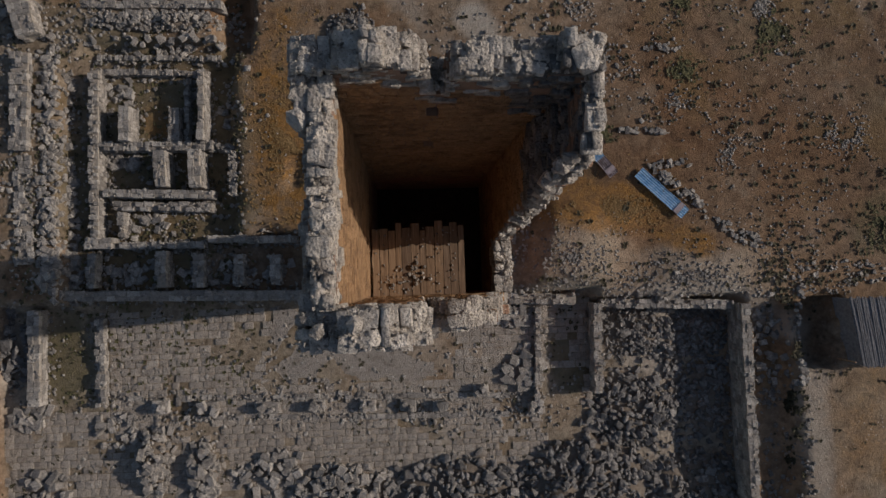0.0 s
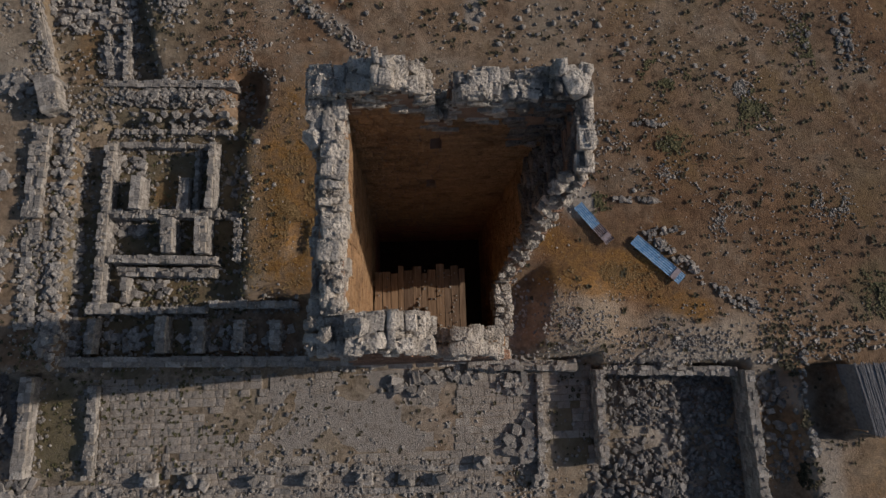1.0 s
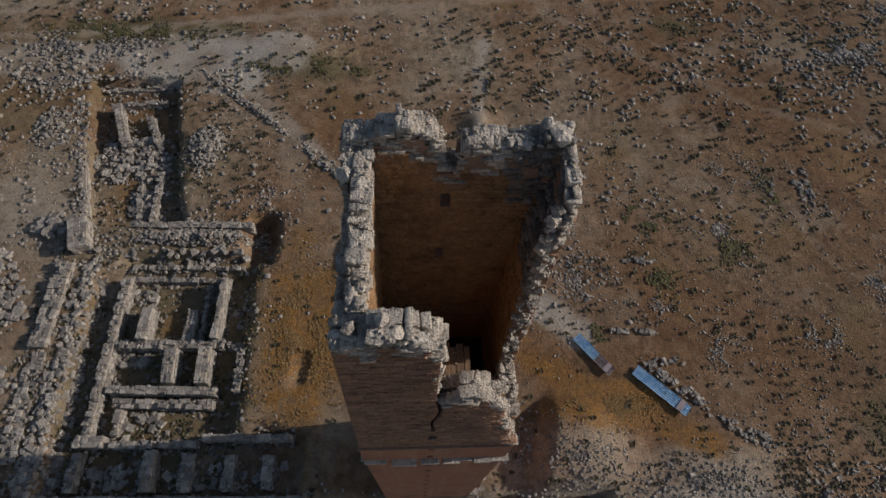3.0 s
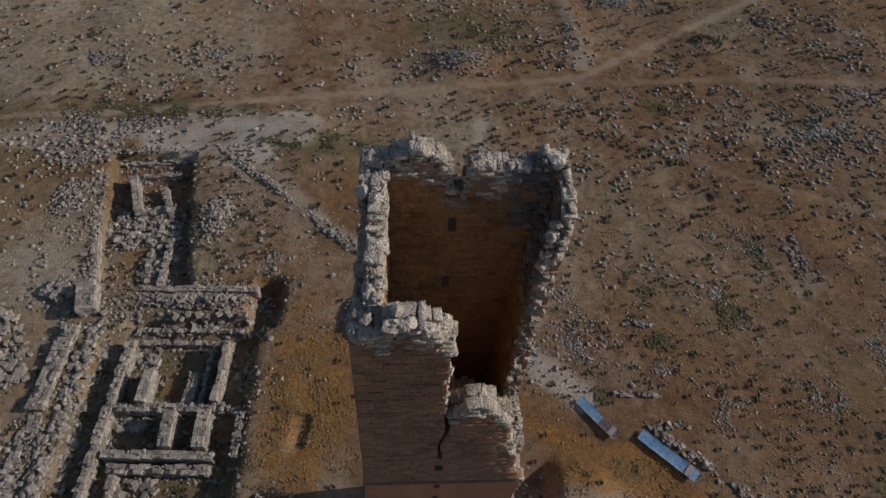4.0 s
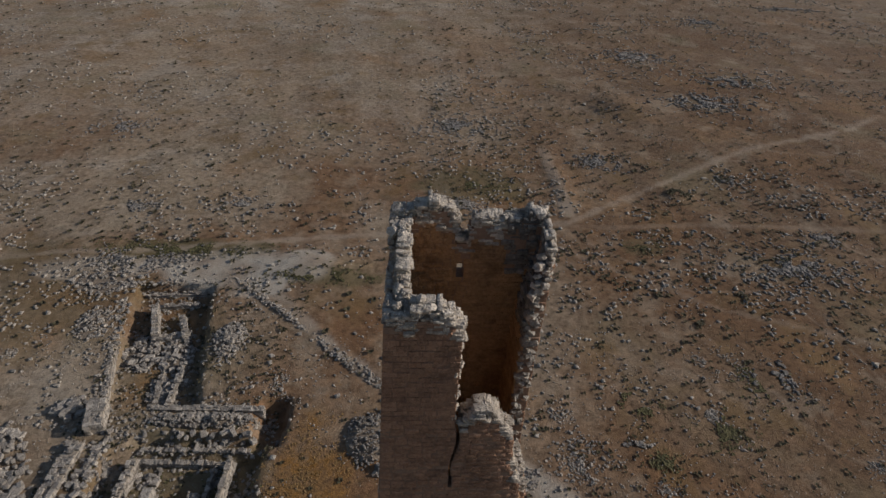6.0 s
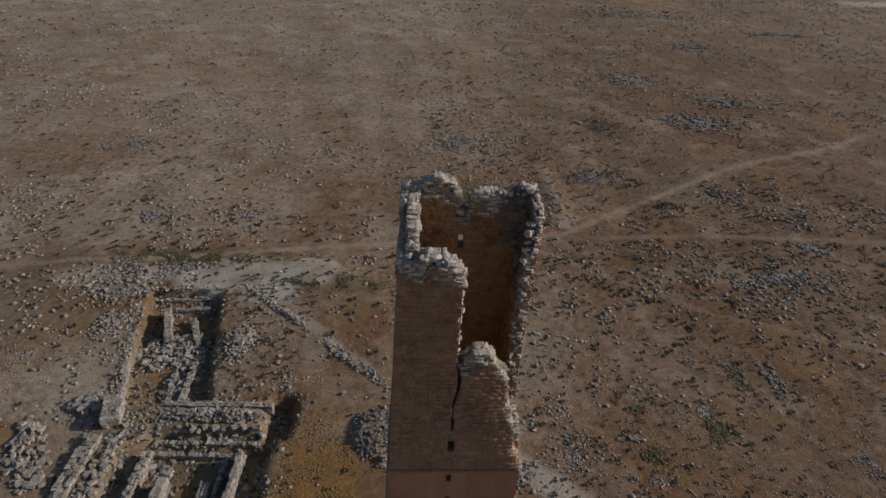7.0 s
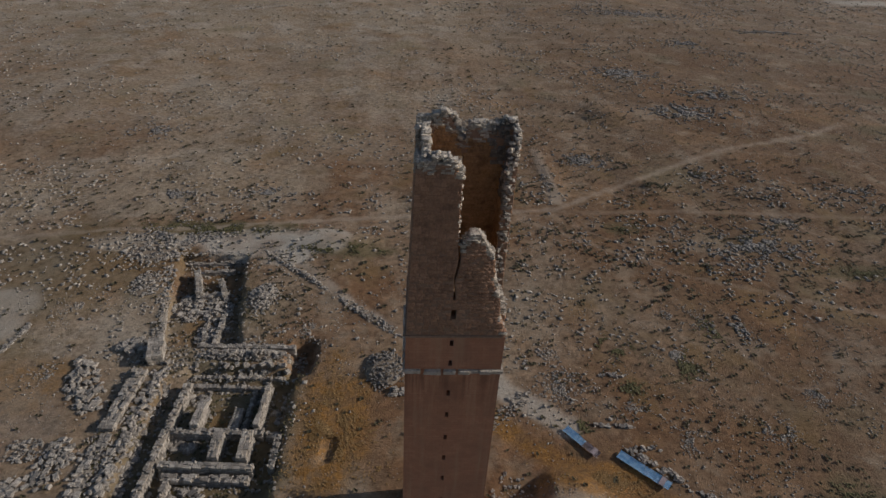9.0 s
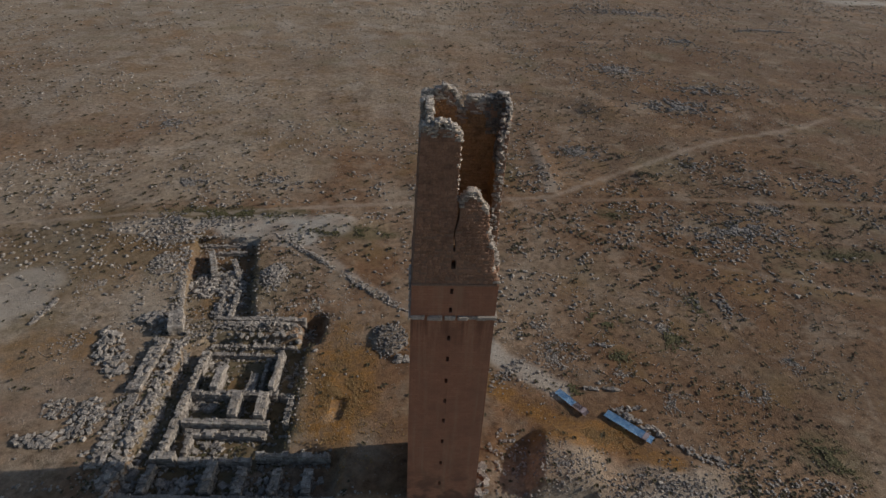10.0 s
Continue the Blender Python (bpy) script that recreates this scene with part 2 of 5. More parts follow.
def mesh_from(name, verts, faces, material):
    me = bpy.data.meshes.new(name)
    me.from_pydata([tuple(v) for v in verts], [], [tuple(f) for f in faces])
    me.materials.append(material)
    return me


def part(name, bm, material, parent, label="", kind=""):
    """Links a bmesh, given in world places, as one mesh under a thing."""
    me = bpy.data.meshes.new(name)
    bm.to_mesh(me)
    bm.free()
    me.materials.append(material)
    return under(name, me, parent, label, kind)


def under(name, me, parent, label="", kind="", m=None):
    ob = new(name, me)
    ob.parent = parent
    base = parent.location if parent.parent is None else parent.location + parent.parent.location
    ob.matrix_basis = Matrix.Translation(-base) @ (m if m else Matrix())
    return tagged(ob, label, "", "", kind)


def box(bm, x0, x1, y0, y1, z0, z1, jit=0.0, rng=None):
    vs = [bm.verts.new((x, y, z)) for z in (z0, z1) for y in (y0, y1) for x in (x0, x1)]
    for f in ((0, 2, 3, 1), (4, 5, 7, 6), (0, 1, 5, 4), (2, 6, 7, 3), (0, 4, 6, 2), (1, 3, 7, 5)):
        bm.faces.new([vs[i] for i in f])
    if jit:
        for v in vs:
            v.co += Vector((rng.uniform(-jit, jit), rng.uniform(-jit, jit), rng.uniform(-jit, jit)))
    return vs


def stone_shape(seed, rough, cut):
    """A worn block, one unit across: a cube with broken edges and uneven faces."""
    rng = random.Random(seed)
    bm = bmesh.new()
    bmesh.ops.create_cube(bm, size=1.0)
    for v in bm.verts:
        v.co += Vector([rng.uniform(-rough, rough) for _ in range(3)])
    bmesh.ops.bevel(bm, geom=bm.edges[:], offset=cut, segments=1, affect="EDGES")
    for v in bm.verts:
        v.co += Vector([rng.uniform(-rough, rough) * 0.3 for _ in range(3)])
    bmesh.ops.triangulate(bm, faces=bm.faces[:])
    vs = np.array([v.co[:] for v in bm.verts])
    fs = np.array([[v.index for v in f.verts] for f in bm.faces])
    bm.free()
    return vs, fs


def shard_shape(seed):
    """An angular broken stone, one unit across."""
    rng = random.Random(seed)
    bm = bmesh.new()
    for _ in range(15):
        p = Vector([rng.gauss(0, 1) for _ in range(3)])
        q = max(abs(c) for c in p)
        p = p / q * 0.5
        bm.verts.new((p.x, p.y * rng.uniform(0.85, 1), p.z * rng.uniform(0.75, 1)))
    hull = bmesh.ops.convex_hull(bm, input=bm.verts[:])
    bmesh.ops.delete(bm, geom=[v for v in bm.verts if not v.link_faces], context="VERTS")
    bm.verts.index_update()
    vs = np.array([v.co[:] for v in bm.verts])
    fs = np.array([[v.index for v in f.verts] for f in bm.faces])
    bm.free()
    return vs, fs


def pebble_shape(seed):
    rng = random.Random(seed)
    bm = bmesh.new()
    bmesh.ops.create_icosphere(bm, subdivisions=1, radius=0.5)
    for v in bm.verts:
        v.co *= rng.uniform(0.72, 1.15)
    vs = np.array([v.co[:] for v in bm.verts])
    fs = np.array([[v.index for v in f.verts] for f in bm.faces])
    bm.free()
    return vs, fs


def tuft_shape(seed, blades=16, spread=0.55):
    """A low shrub: thin pointed leaves fanning from one root."""
    rng = random.Random(seed)
    vs, fs = [], []
    for i in range(blades):
        a = rng.uniform(0, 6.283)
        r, h = rng.uniform(0.15, spread), rng.uniform(0.3, 0.6)
        w = rng.uniform(0.12, 0.24)
        dx, dy = math.cos(a), math.sin(a)
        k = len(vs)
        mid = Vector((dx * r * 0.55, dy * r * 0.55, h * 0.75))
        side = Vector((-dy, dx, 0)) * w
        vs += [(dx * 0.04, dy * 0.04, -0.05), tuple(mid - side), tuple(mid + side), (dx * r * 1.25, dy * r * 1.25, h * rng.uniform(0.45, 0.95))]
        fs += [(k, k + 1, k + 2), (k + 1, k + 3, k + 2)]
    return np.array(vs), np.array(fs)


BLOCKS = [stone_shape(100 + i, 0.075, 0.05) for i in range(8)]
ROUGH = [shard_shape(200 + i) for i in range(7)] + [stone_shape(220 + i, 0.14, 0.08) for i in range(3)]
BRICKS = [stone_shape(300 + i, 0.025, 0.035) for i in range(6)]
PEBBLES = [pebble_shape(400 + i) for i in range(8)]
TUFTS = [tuft_shape(500 + i) for i in range(8)]
SHARED = {}


def shared(shapes, k, material):
    key = (id(shapes), k, material.name)
    if key not in SHARED:
        SHARED[key] = mesh_from("stone", *shapes[k], material)
    return SHARED[key]


class Heap:
    """Collects shapes with their poses and joins them into one mesh."""

    def __init__(self):
        self.v, self.f, self.n = [], [], 0

    def add(self, shape, m):
        vs, fs = shape
        a = np.array(m)
        self.v.append(vs @ a[:3, :3].T + a[:3, 3])
        self.f.append(fs + self.n)
        self.n += len(vs)

    def mesh(self, name, material):
        me = bpy.data.meshes.new(name)
        if self.n:
            v, f = np.concatenate(self.v), np.concatenate(self.f)
            me.vertices.add(len(v))
            me.vertices.foreach_set("co", v.ravel())
            me.loops.add(f.size)
            me.loops.foreach_set("vertex_index", f.ravel().astype(np.int32))
            me.polygons.add(len(f))
            me.polygons.foreach_set("loop_start", np.arange(0, f.size, 3, dtype=np.int32))
            me.update(calc_edges=True)
            me.validate()
        me.materials.append(material)
        return me


def trs(x, y, z, sx, sy, sz, rx=0.0, ry=0.0, rz=0.0):
    return Matrix.LocRotScale((x, y, z), Euler((rx, ry, rz)), (sx, sy, sz))


# ---- ground ----
def step(a, b, v):
    t = min(1.0, max(0.0, (v - a) / (b - a)))
    return t * t * (3 - 2 * t)


def patch(x, y, x0, x1, y0, y1, soft=0.4, skew=0.0):
    """1 inside a rectangle (leaning by skew along y), 0 outside it."""
    x = x + skew * (y - y0)
    return step(x0 - soft, x0, x) * (1 - step(x1, x1 + soft, x)) * step(y0 - soft, y0, y) * (1 - step(y1, y1 + soft, y))


PITS = ((-31.5, 12.6, -40, -2.1, 0.0, 0.0, 0.4), (12.6, 24.0, -40, -3.1, -0.3, 0.0, 0.4), (19.6, 24.0, -40, -3.4, -0.6, 0.0, 0.7), (25.4, 27.0, -40, -4.2, 0.1, 0.0, 1.3), (28.9, 31.2, -8.2, -3.4, -0.6, 0.0, 0.4),
        (-25.2, -14.5, -2.1, 15.6, 0.05, 0.0, 1.1), (-29.0, -21.2, 20.6, 37.4, 0.1, 0.2, 0.4), (-14.2, -9.2, -2.1, 2.4, 0.05, 0.0, 1.1),
        (-26.5, -25.2, -2.1, 15.6, 0.3, 0.0, 0.4), (-24.6, -14.2, 16.4, 17.2, 0.5, 0.0, 0.4), (-14.6, -12.9, 17.0, 21.0, -0.2, 0.0, 0.7), (-9.9, -9.4, 6.7, 8.4, 0.9, -0.15, 0.7))


def ground(x, y):
    far = math.hypot(x, y - 20)
    h = 1.25 + 0.16 * noise.noise((x * 0.11, y * 0.11, 3.0)) + 0.05 * noise.noise((x * 0.6, y * 0.6, 7.0))
    if far > 30:
        h += step(30, 140, far) * 1.1 * noise.noise((x * 0.018, y * 0.018, 1.0))
        h += step(30, 60, far) * (0.45 * noise.noise((x * 0.06, y * 0.06, 12.0)) + 0.2 * noise.noise((x * 0.17, y * 0.17, 15.0)))
    # banks: spoil beside the tower, mounds in the field
    h += 1.5 * step(7.2, 9.0, x - 0.25 * y) * (1 - step(11, 17, x)) * step(-2.6, -0.4, y) * (1 - step(2.8, 6.2, y)) + 0.6 * math.exp(-((x - 20) / 6) ** 2 - ((y + 0.5) / 2.0) ** 2)
    h += 0.7 * math.exp(-((x + 14) / 6) ** 2 - ((y - 41) / 3) ** 2)
    h += 0.5 * math.exp(-((x - 21.6) / 1.8) ** 2 - ((y - 64) / 9) ** 2) + 1.2 * math.exp(-((x - 5) / 4.5) ** 2 - ((y - 54.5) / 3) ** 2)
    h += 1.2 * math.exp(-((x - 41) / 5.0) ** 2 - ((y - 96) / 5.5) ** 2) + 0.6 * math.exp(-((x - 39.3) / 2.2) ** 2 - ((y - 60) / 1.8) ** 2)
    h += 0.9 * math.exp(-((x - 5.8) / 1.5) ** 2 - ((y - 31.5) / 2.0) ** 2)
    wx, wy = x + 0.45 * noise.noise((x * 0.45, y * 0.45, 21.0)), y + 0.45 * noise.noise((x * 0.45, y * 0.45, 33.0))
    for x0, x1, y0, y1, z, skew, soft in PITS:
        s = patch(wx, wy, x0, x1, y0, y1, soft, skew)
        if s > 0:
            h = h * (1 - s) + (z + 0.04 * noise.noise((x * 0.9, y * 0.9, 5.0))) * s
    if -33 < x < 12.6 and y < -2.1:
        h += 0.07 + 0.09 * noise.noise((x * 0.35, y * 0.4, 11.0))    # earth drifted over the paving
    return h


def near_line(x, y, pts, width):
    best = 1e9
    for (x0, y0), (x1, y1) in zip(pts, pts[1:]):
        dx, dy = x1 - x0, y1 - y0
        t = min(1.0, max(0.0, ((x - x0) * dx + (y - y0) * dy) / (dx * dx + dy * dy)))
        best = min(best, math.hypot(x - x0 - t * dx, y - y0 - t * dy))
    return 1 - step(width * 0.5, width * 1.1, best + 0.5 * noise.noise((x * 0.5, y * 0.5, 2.0)))


MAIN = ((-120, 33), (-59, 41.5), (-30, 45), (-4, 48.6), (20, 51.6), (37.5, 63.2), (58.5, 76.5), (84.4, 86), (104.4, 99), (116, 103), (170, 118))
SIDE = ((21, 51.2), (26.8, 50.7), (39.2, 52.1), (54, 51.7), (77, 50.6), (110, 52))
FOOT = ((14, 48.5), (26.5, 39.4), (34.5, 33.9), (49, 28.9), (80, 20))
LANE = ((20.9, 54), (21.0, 75))
EAST = ((23, -3.0), (29.3, -6), (29.3, -30))
FARM = ((224, 282), (248, 278), (330, 262))


def lines(a, first, last, grow):
    out = [a]
    for limit, sign in ((first, -1), (last, 1)):
        p, d, side = a, 0.42, []
        while (p > limit) if sign < 0 else (p < limit):
            d = d if abs(p - a) < 36 else d * grow
            p += sign * d
            side.append(p)
        out = sorted(side) + out if sign < 0 else out + side
    return out


def blob(x, y, cx, cy, rx, ry):
    d = ((x - cx) / rx) ** 2 + ((y - cy) / ry) ** 2
    return 1 - step(0.5, 1.25, d + 0.7 * noise.noise((x * 0.3, y * 0.3, cx)))


def build_ground():
    xs, ys = lines(0.0, -2500, 2500, 1.035), lines(16.0, -1500, 3500, 1.03)
    verts, masks = [], {k: [] for k in ("pale", "track", "green", "dry", "ash_haze", "rust")}
    for y in ys:
        for x in xs:
            verts.append((x, y, ground(x, y)))
            near = -130 < x < 130 and -40 < y < 130
            tr = pa = gr = dr = ash_haze = 0.0
            if near:
                worn = 0.8 + 0.5 * noise.noise((x * 0.13, y * 0.13, 17.0))
                tr = worn * max(0.52 * near_line(x, y, MAIN, 0.65), 0.2 * near_line(x, y, SIDE, 0.6), 0.32 * near_line(x, y, FOOT, 0.55), 0.6 * near_line(x, y, LANE, 1.2))
                pa = max((0.85 + 0.9 * noise.noise((x * 0.25, y * 0.35, 14.0))) * max(0.6 * blob(x, y, -38, 40.5, 8, 2.4), blob(x, y, -24, 41, 9, 3.8), blob(x, y, -14.5, 41.0, 4.5, 3.0), blob(x, y, -19, 38, 4, 2.6)), (0.4 + 0.6 * noise.noise((x * 0.4, y * 0.4, 19.0))) * near_line(x, y, ((-22, 39), (-17, 36), (-9, 27.4), (-3.4, 22.6), (2, 17)), 1.0), 0.7 * blob(x, y, -49, 25, 4.5, 6), 0.2 * blob(x, y, -38, 10, 5, 4),
                         0.08 * blob(x, y, 11.5, 0, 5, 3), 0.12 * blob(x, y, 20, -1.2, 7, 2.2), 0.5 * near_line(x, y, EAST, 1.3), 0.85 * near_line(x, y, ((4, 19), (7, 14.5), (12.5, 10)), 1.5), 0.35 * near_line(x, y, ((28.4, -5), (29.2, -9), (29.0, -18)), 1.0), 0.6 * near_line(x, y, ((4.6, 26), (5.6, 31), (6.2, 36), (7.0, 43)), 0.9))
                gr = max(blob(x, y, -30, 44.5, 13, 2.2), blob(x, y, -12, 39, 7, 1.6) * 0.8, blob(x, y, 8, 62, 9, 6) * 0.8, blob(x, y, 29.4, 46.2, 3, 2) * 0.6, blob(x, y, 103, 88, 7, 6) * 0.7, blob(x, y, 122, 118, 8, 6) * 0.7, blob(x, y, -27, -6, 2.0, 3.5),
                         blob(x, y, 60, 35.6, 8, 2) * 0.8, blob(x, y, 36, 2, 3, 3) * 0.6, 0.8 * blob(x, y, 11, -7, 1.6, 3), 0.5 * blob(x, y, -45, 35, 14, 10), 0.8 * blob(x, y, -20, 8, 8, 11), 0.4 * blob(x, y, -26, 28, 5, 10))
                dr = (0.92 + 0.5 * noise.noise((x * 0.5, y * 0.5, 6.0))) * max(blob(x, y, -9.5, 10.5, 4.0, 8.5), blob(x, y, 14.0, 4.0, 5.0, 1.9), near_line(x, y, ((4.5, 12), (9, 7.5), (14, 4.3), (21, 1.2)), 1.3), 0.6 * blob(x, y, -20, 12, 1.4, 1.4), 0.6 * blob(x, y, -40, 15, 6, 4), 0.5 * blob(x, y, 34, -13, 4.5, 5), 0.5 * blob(x, y, -26.5, 24, 2, 4))
                # the term growing with y towards the west is distance haze put into the colour
                ash_haze = max(0.7 * blob(x, y, -45, 22, 14, 14), 0.65 * step(50, 110, y) * (1 - step(-30, 70, x)), blob(x, y, -40, 60, 25, 14) * 0.8, patch(x, y, -31, 24, -40, -2.1, 1.0), 0.5 * blob(x, y, 9.8, -0.2, 6.5, 3.6), 0.4 * blob(x, y, 20, -1.0, 9, 2.2))
            else:
                # beyond the near field, haze is painted as paler ground
                ash_haze = 0.65 * step(50, 110, y) * (1 - step(-30, 70, x)) + 0.3 * step(120, 220, y)
                pa = near_line(x, y, FARM, 9) if 100 < x < 350 and 230 < y < 350 else 0.0
            rust = step(4, 40, x) * step(-4, 6, y)
            for k, v in zip(("pale", "track", "green", "dry", "ash_haze", "rust"), (pa, tr, gr, dr, ash_haze, rust)):
                masks[k].append(v)
    n = len(xs)
    faces = [(j * n + i, j * n + i + 1, (j + 1) * n + i + 1, (j + 1) * n + i) for j in range(len(ys) - 1) for i in range(n - 1)]
    me = bpy.data.meshes.new("ground")
    me.from_pydata(verts, [], faces)
    for k, v in masks.items():
        me.attributes.new(k, "FLOAT", "POINT").data.foreach_set("value", v)
    me.materials.append(GROUND)
    me.shade_smooth()
    tagged(new("ground", me), "dry orange-brown plain with pale tracks and gravel", "ground", "", "structure")


build_ground()


# ---- the tower ----
TOP = 33.3
WEST, EAST_X, SOUTH, NORTH = -2.1, 3.03, -1.28, 3.75    # outer faces at the top
IW, IE, IS, IN = -1.45, 2.42, -0.62, 3.15               # inner faces at the top
LEDGE, BELT = 20.6, 23.2


def lean(x, y, z):
    """The walls spread downwards on the west and south sides, and draw in a little on the east."""
    west = float(np.interp(z, (3, 13, 21, 23.5, 33), (0.62, 0.57, 0.45, 0.38, 0.0)))
    south = float(np.interp(z, (0, 20, 23, 33), (0.52, 0.42, 0.34, 0.0)))
    east = float(np.interp(z, (3, 13, 20, 26, 33), (0.15, 0.2, 0.27, 0.22, 0.0)))
    x2 = x - west * min(1.1, max(0.0, (0.6 - x) / 2.7)) - east * min(1.1, max(0.0, (x - 0.6) / 2.43))
    return (x2, y - south * min(1.1, max(0.0, (1.3 - y) / 2.58)), z)


def along(v, xs, ys):
    return float(np.interp(v, xs, ys))


def cut(spans, a, b):
    out = []
    for s, e in spans:
        if b <= s or a >= e:
            out.append((s, e))
        else:
            if a > s:
                out.append((s, a))
            if b < e:
                out.append((b, e))
    return [(s, e) for s, e in out if e - s > 0.04]


def under_crest(lo, hi, z, crest, wob):
    """The stretches of a wall that still stand at height z under its broken crest."""
    spans, start, u = [], None, lo
    while u < hi + 1e-6:
        ok = crest(u) + wob(u) > z
        if ok and start is None:
            start = u
        if not ok and start is not None:
            spans.append((start, u))
            start = None
        u += 0.06
    if start is not None:
        spans.append((start, hi))
    return [(s, e) for s, e in spans if e - s > 0.08]


def crest_s(x):
    if x < 0.02:
        return along(x, (-2.1, -1.6, -1.0, -0.4, 0.02), (33.0, 33.15, 33.3, 33.1, 32.7))
    if x < 0.2:
        return 28.8
    return along(x, (0.2, 0.5, 1.0, 1.3, 1.6, 1.85, 1.9, 2.15, 2.4, 2.55, 2.95), (28.9, 29.4, 29.4, 29.0, 28.6, 28.2, 27.4, 26.6, 25.6, 24.4, 23.5))


def crest_e(y):
    return along(y, (-1.3, 0.9, 1.0, 1.2, 1.5, 1.8, 2.0, 3.2), (24.3, 24.7, 25.4, 27.4, 30.3, 32.5, 33.1, 33.3))


def crest_n(x):
    return along(x, (-2.1, -1.5, -0.8, -0.2, 0.1, 0.2, 0.42, 0.55, 1.0, 1.7, 2.2, 2.95), (33.35, 33.5, 33.78, 33.6, 33.2, 32.5, 32.5, 33.2, 33.3, 33.2, 33.25, 33.4))


def crest_w(y):
    return along(y, (-0.7, 0.4, 1.2, 2.2, 3.2), (33.2, 33.3, 33.1, 33.3, 33.35))


def crest_w2(y):
    return crest_w(y) - along(y, (-0.7, -0.4, 0.0, 0.8, 1.4, 2.3, 2.6, 3.2), (0.1, 0.4, 0.95, 0.6, 1.1, 1.0, 0.15, 0.1))


def wob_of(k, amount=0.13):
    return lambda u: amount * (noise.noise((u * 3.1, k, 0.0)) + 0.6 * noise.noise((u * 8.0, k, 4.0)))


HOLES_S = ((24.6, 0.12, 0.36), (22.75, 0.1, 0.2), (21.3, 0.08, 0.16))


def open_s(z, spans):
    if z < 32.15:
        spans = cut(spans, -0.02, 0.12) if z > 28.9 else spans
    if 25.5 < z < 28.9:
        c = 0.06 + 0.07 * math.sin(z * 2.3) - 0.02 * (28.5 - z)
        w = 0.022 + 0.045 * (z - 25.5) / 3.4
        spans = cut(spans, c - w, c + w)
    if 25.6 < z < 26.2:
        spans = cut(spans, -0.05, 0.06)
    for hz, w, h in HOLES_S:
        if abs(z - hz) < h:
            spans = cut(spans, 0.03 - w, 0.03 + w)
    return spans


def open_n(z, spans):
    if 30.75 < z < 31.45:
        spans = cut(spans, 0.14, 0.38)
    if 28.0 < z < 28.5:
        spans = cut(spans, 0.1, 0.32)
    return spans


def keep(z, spans):
    return spans


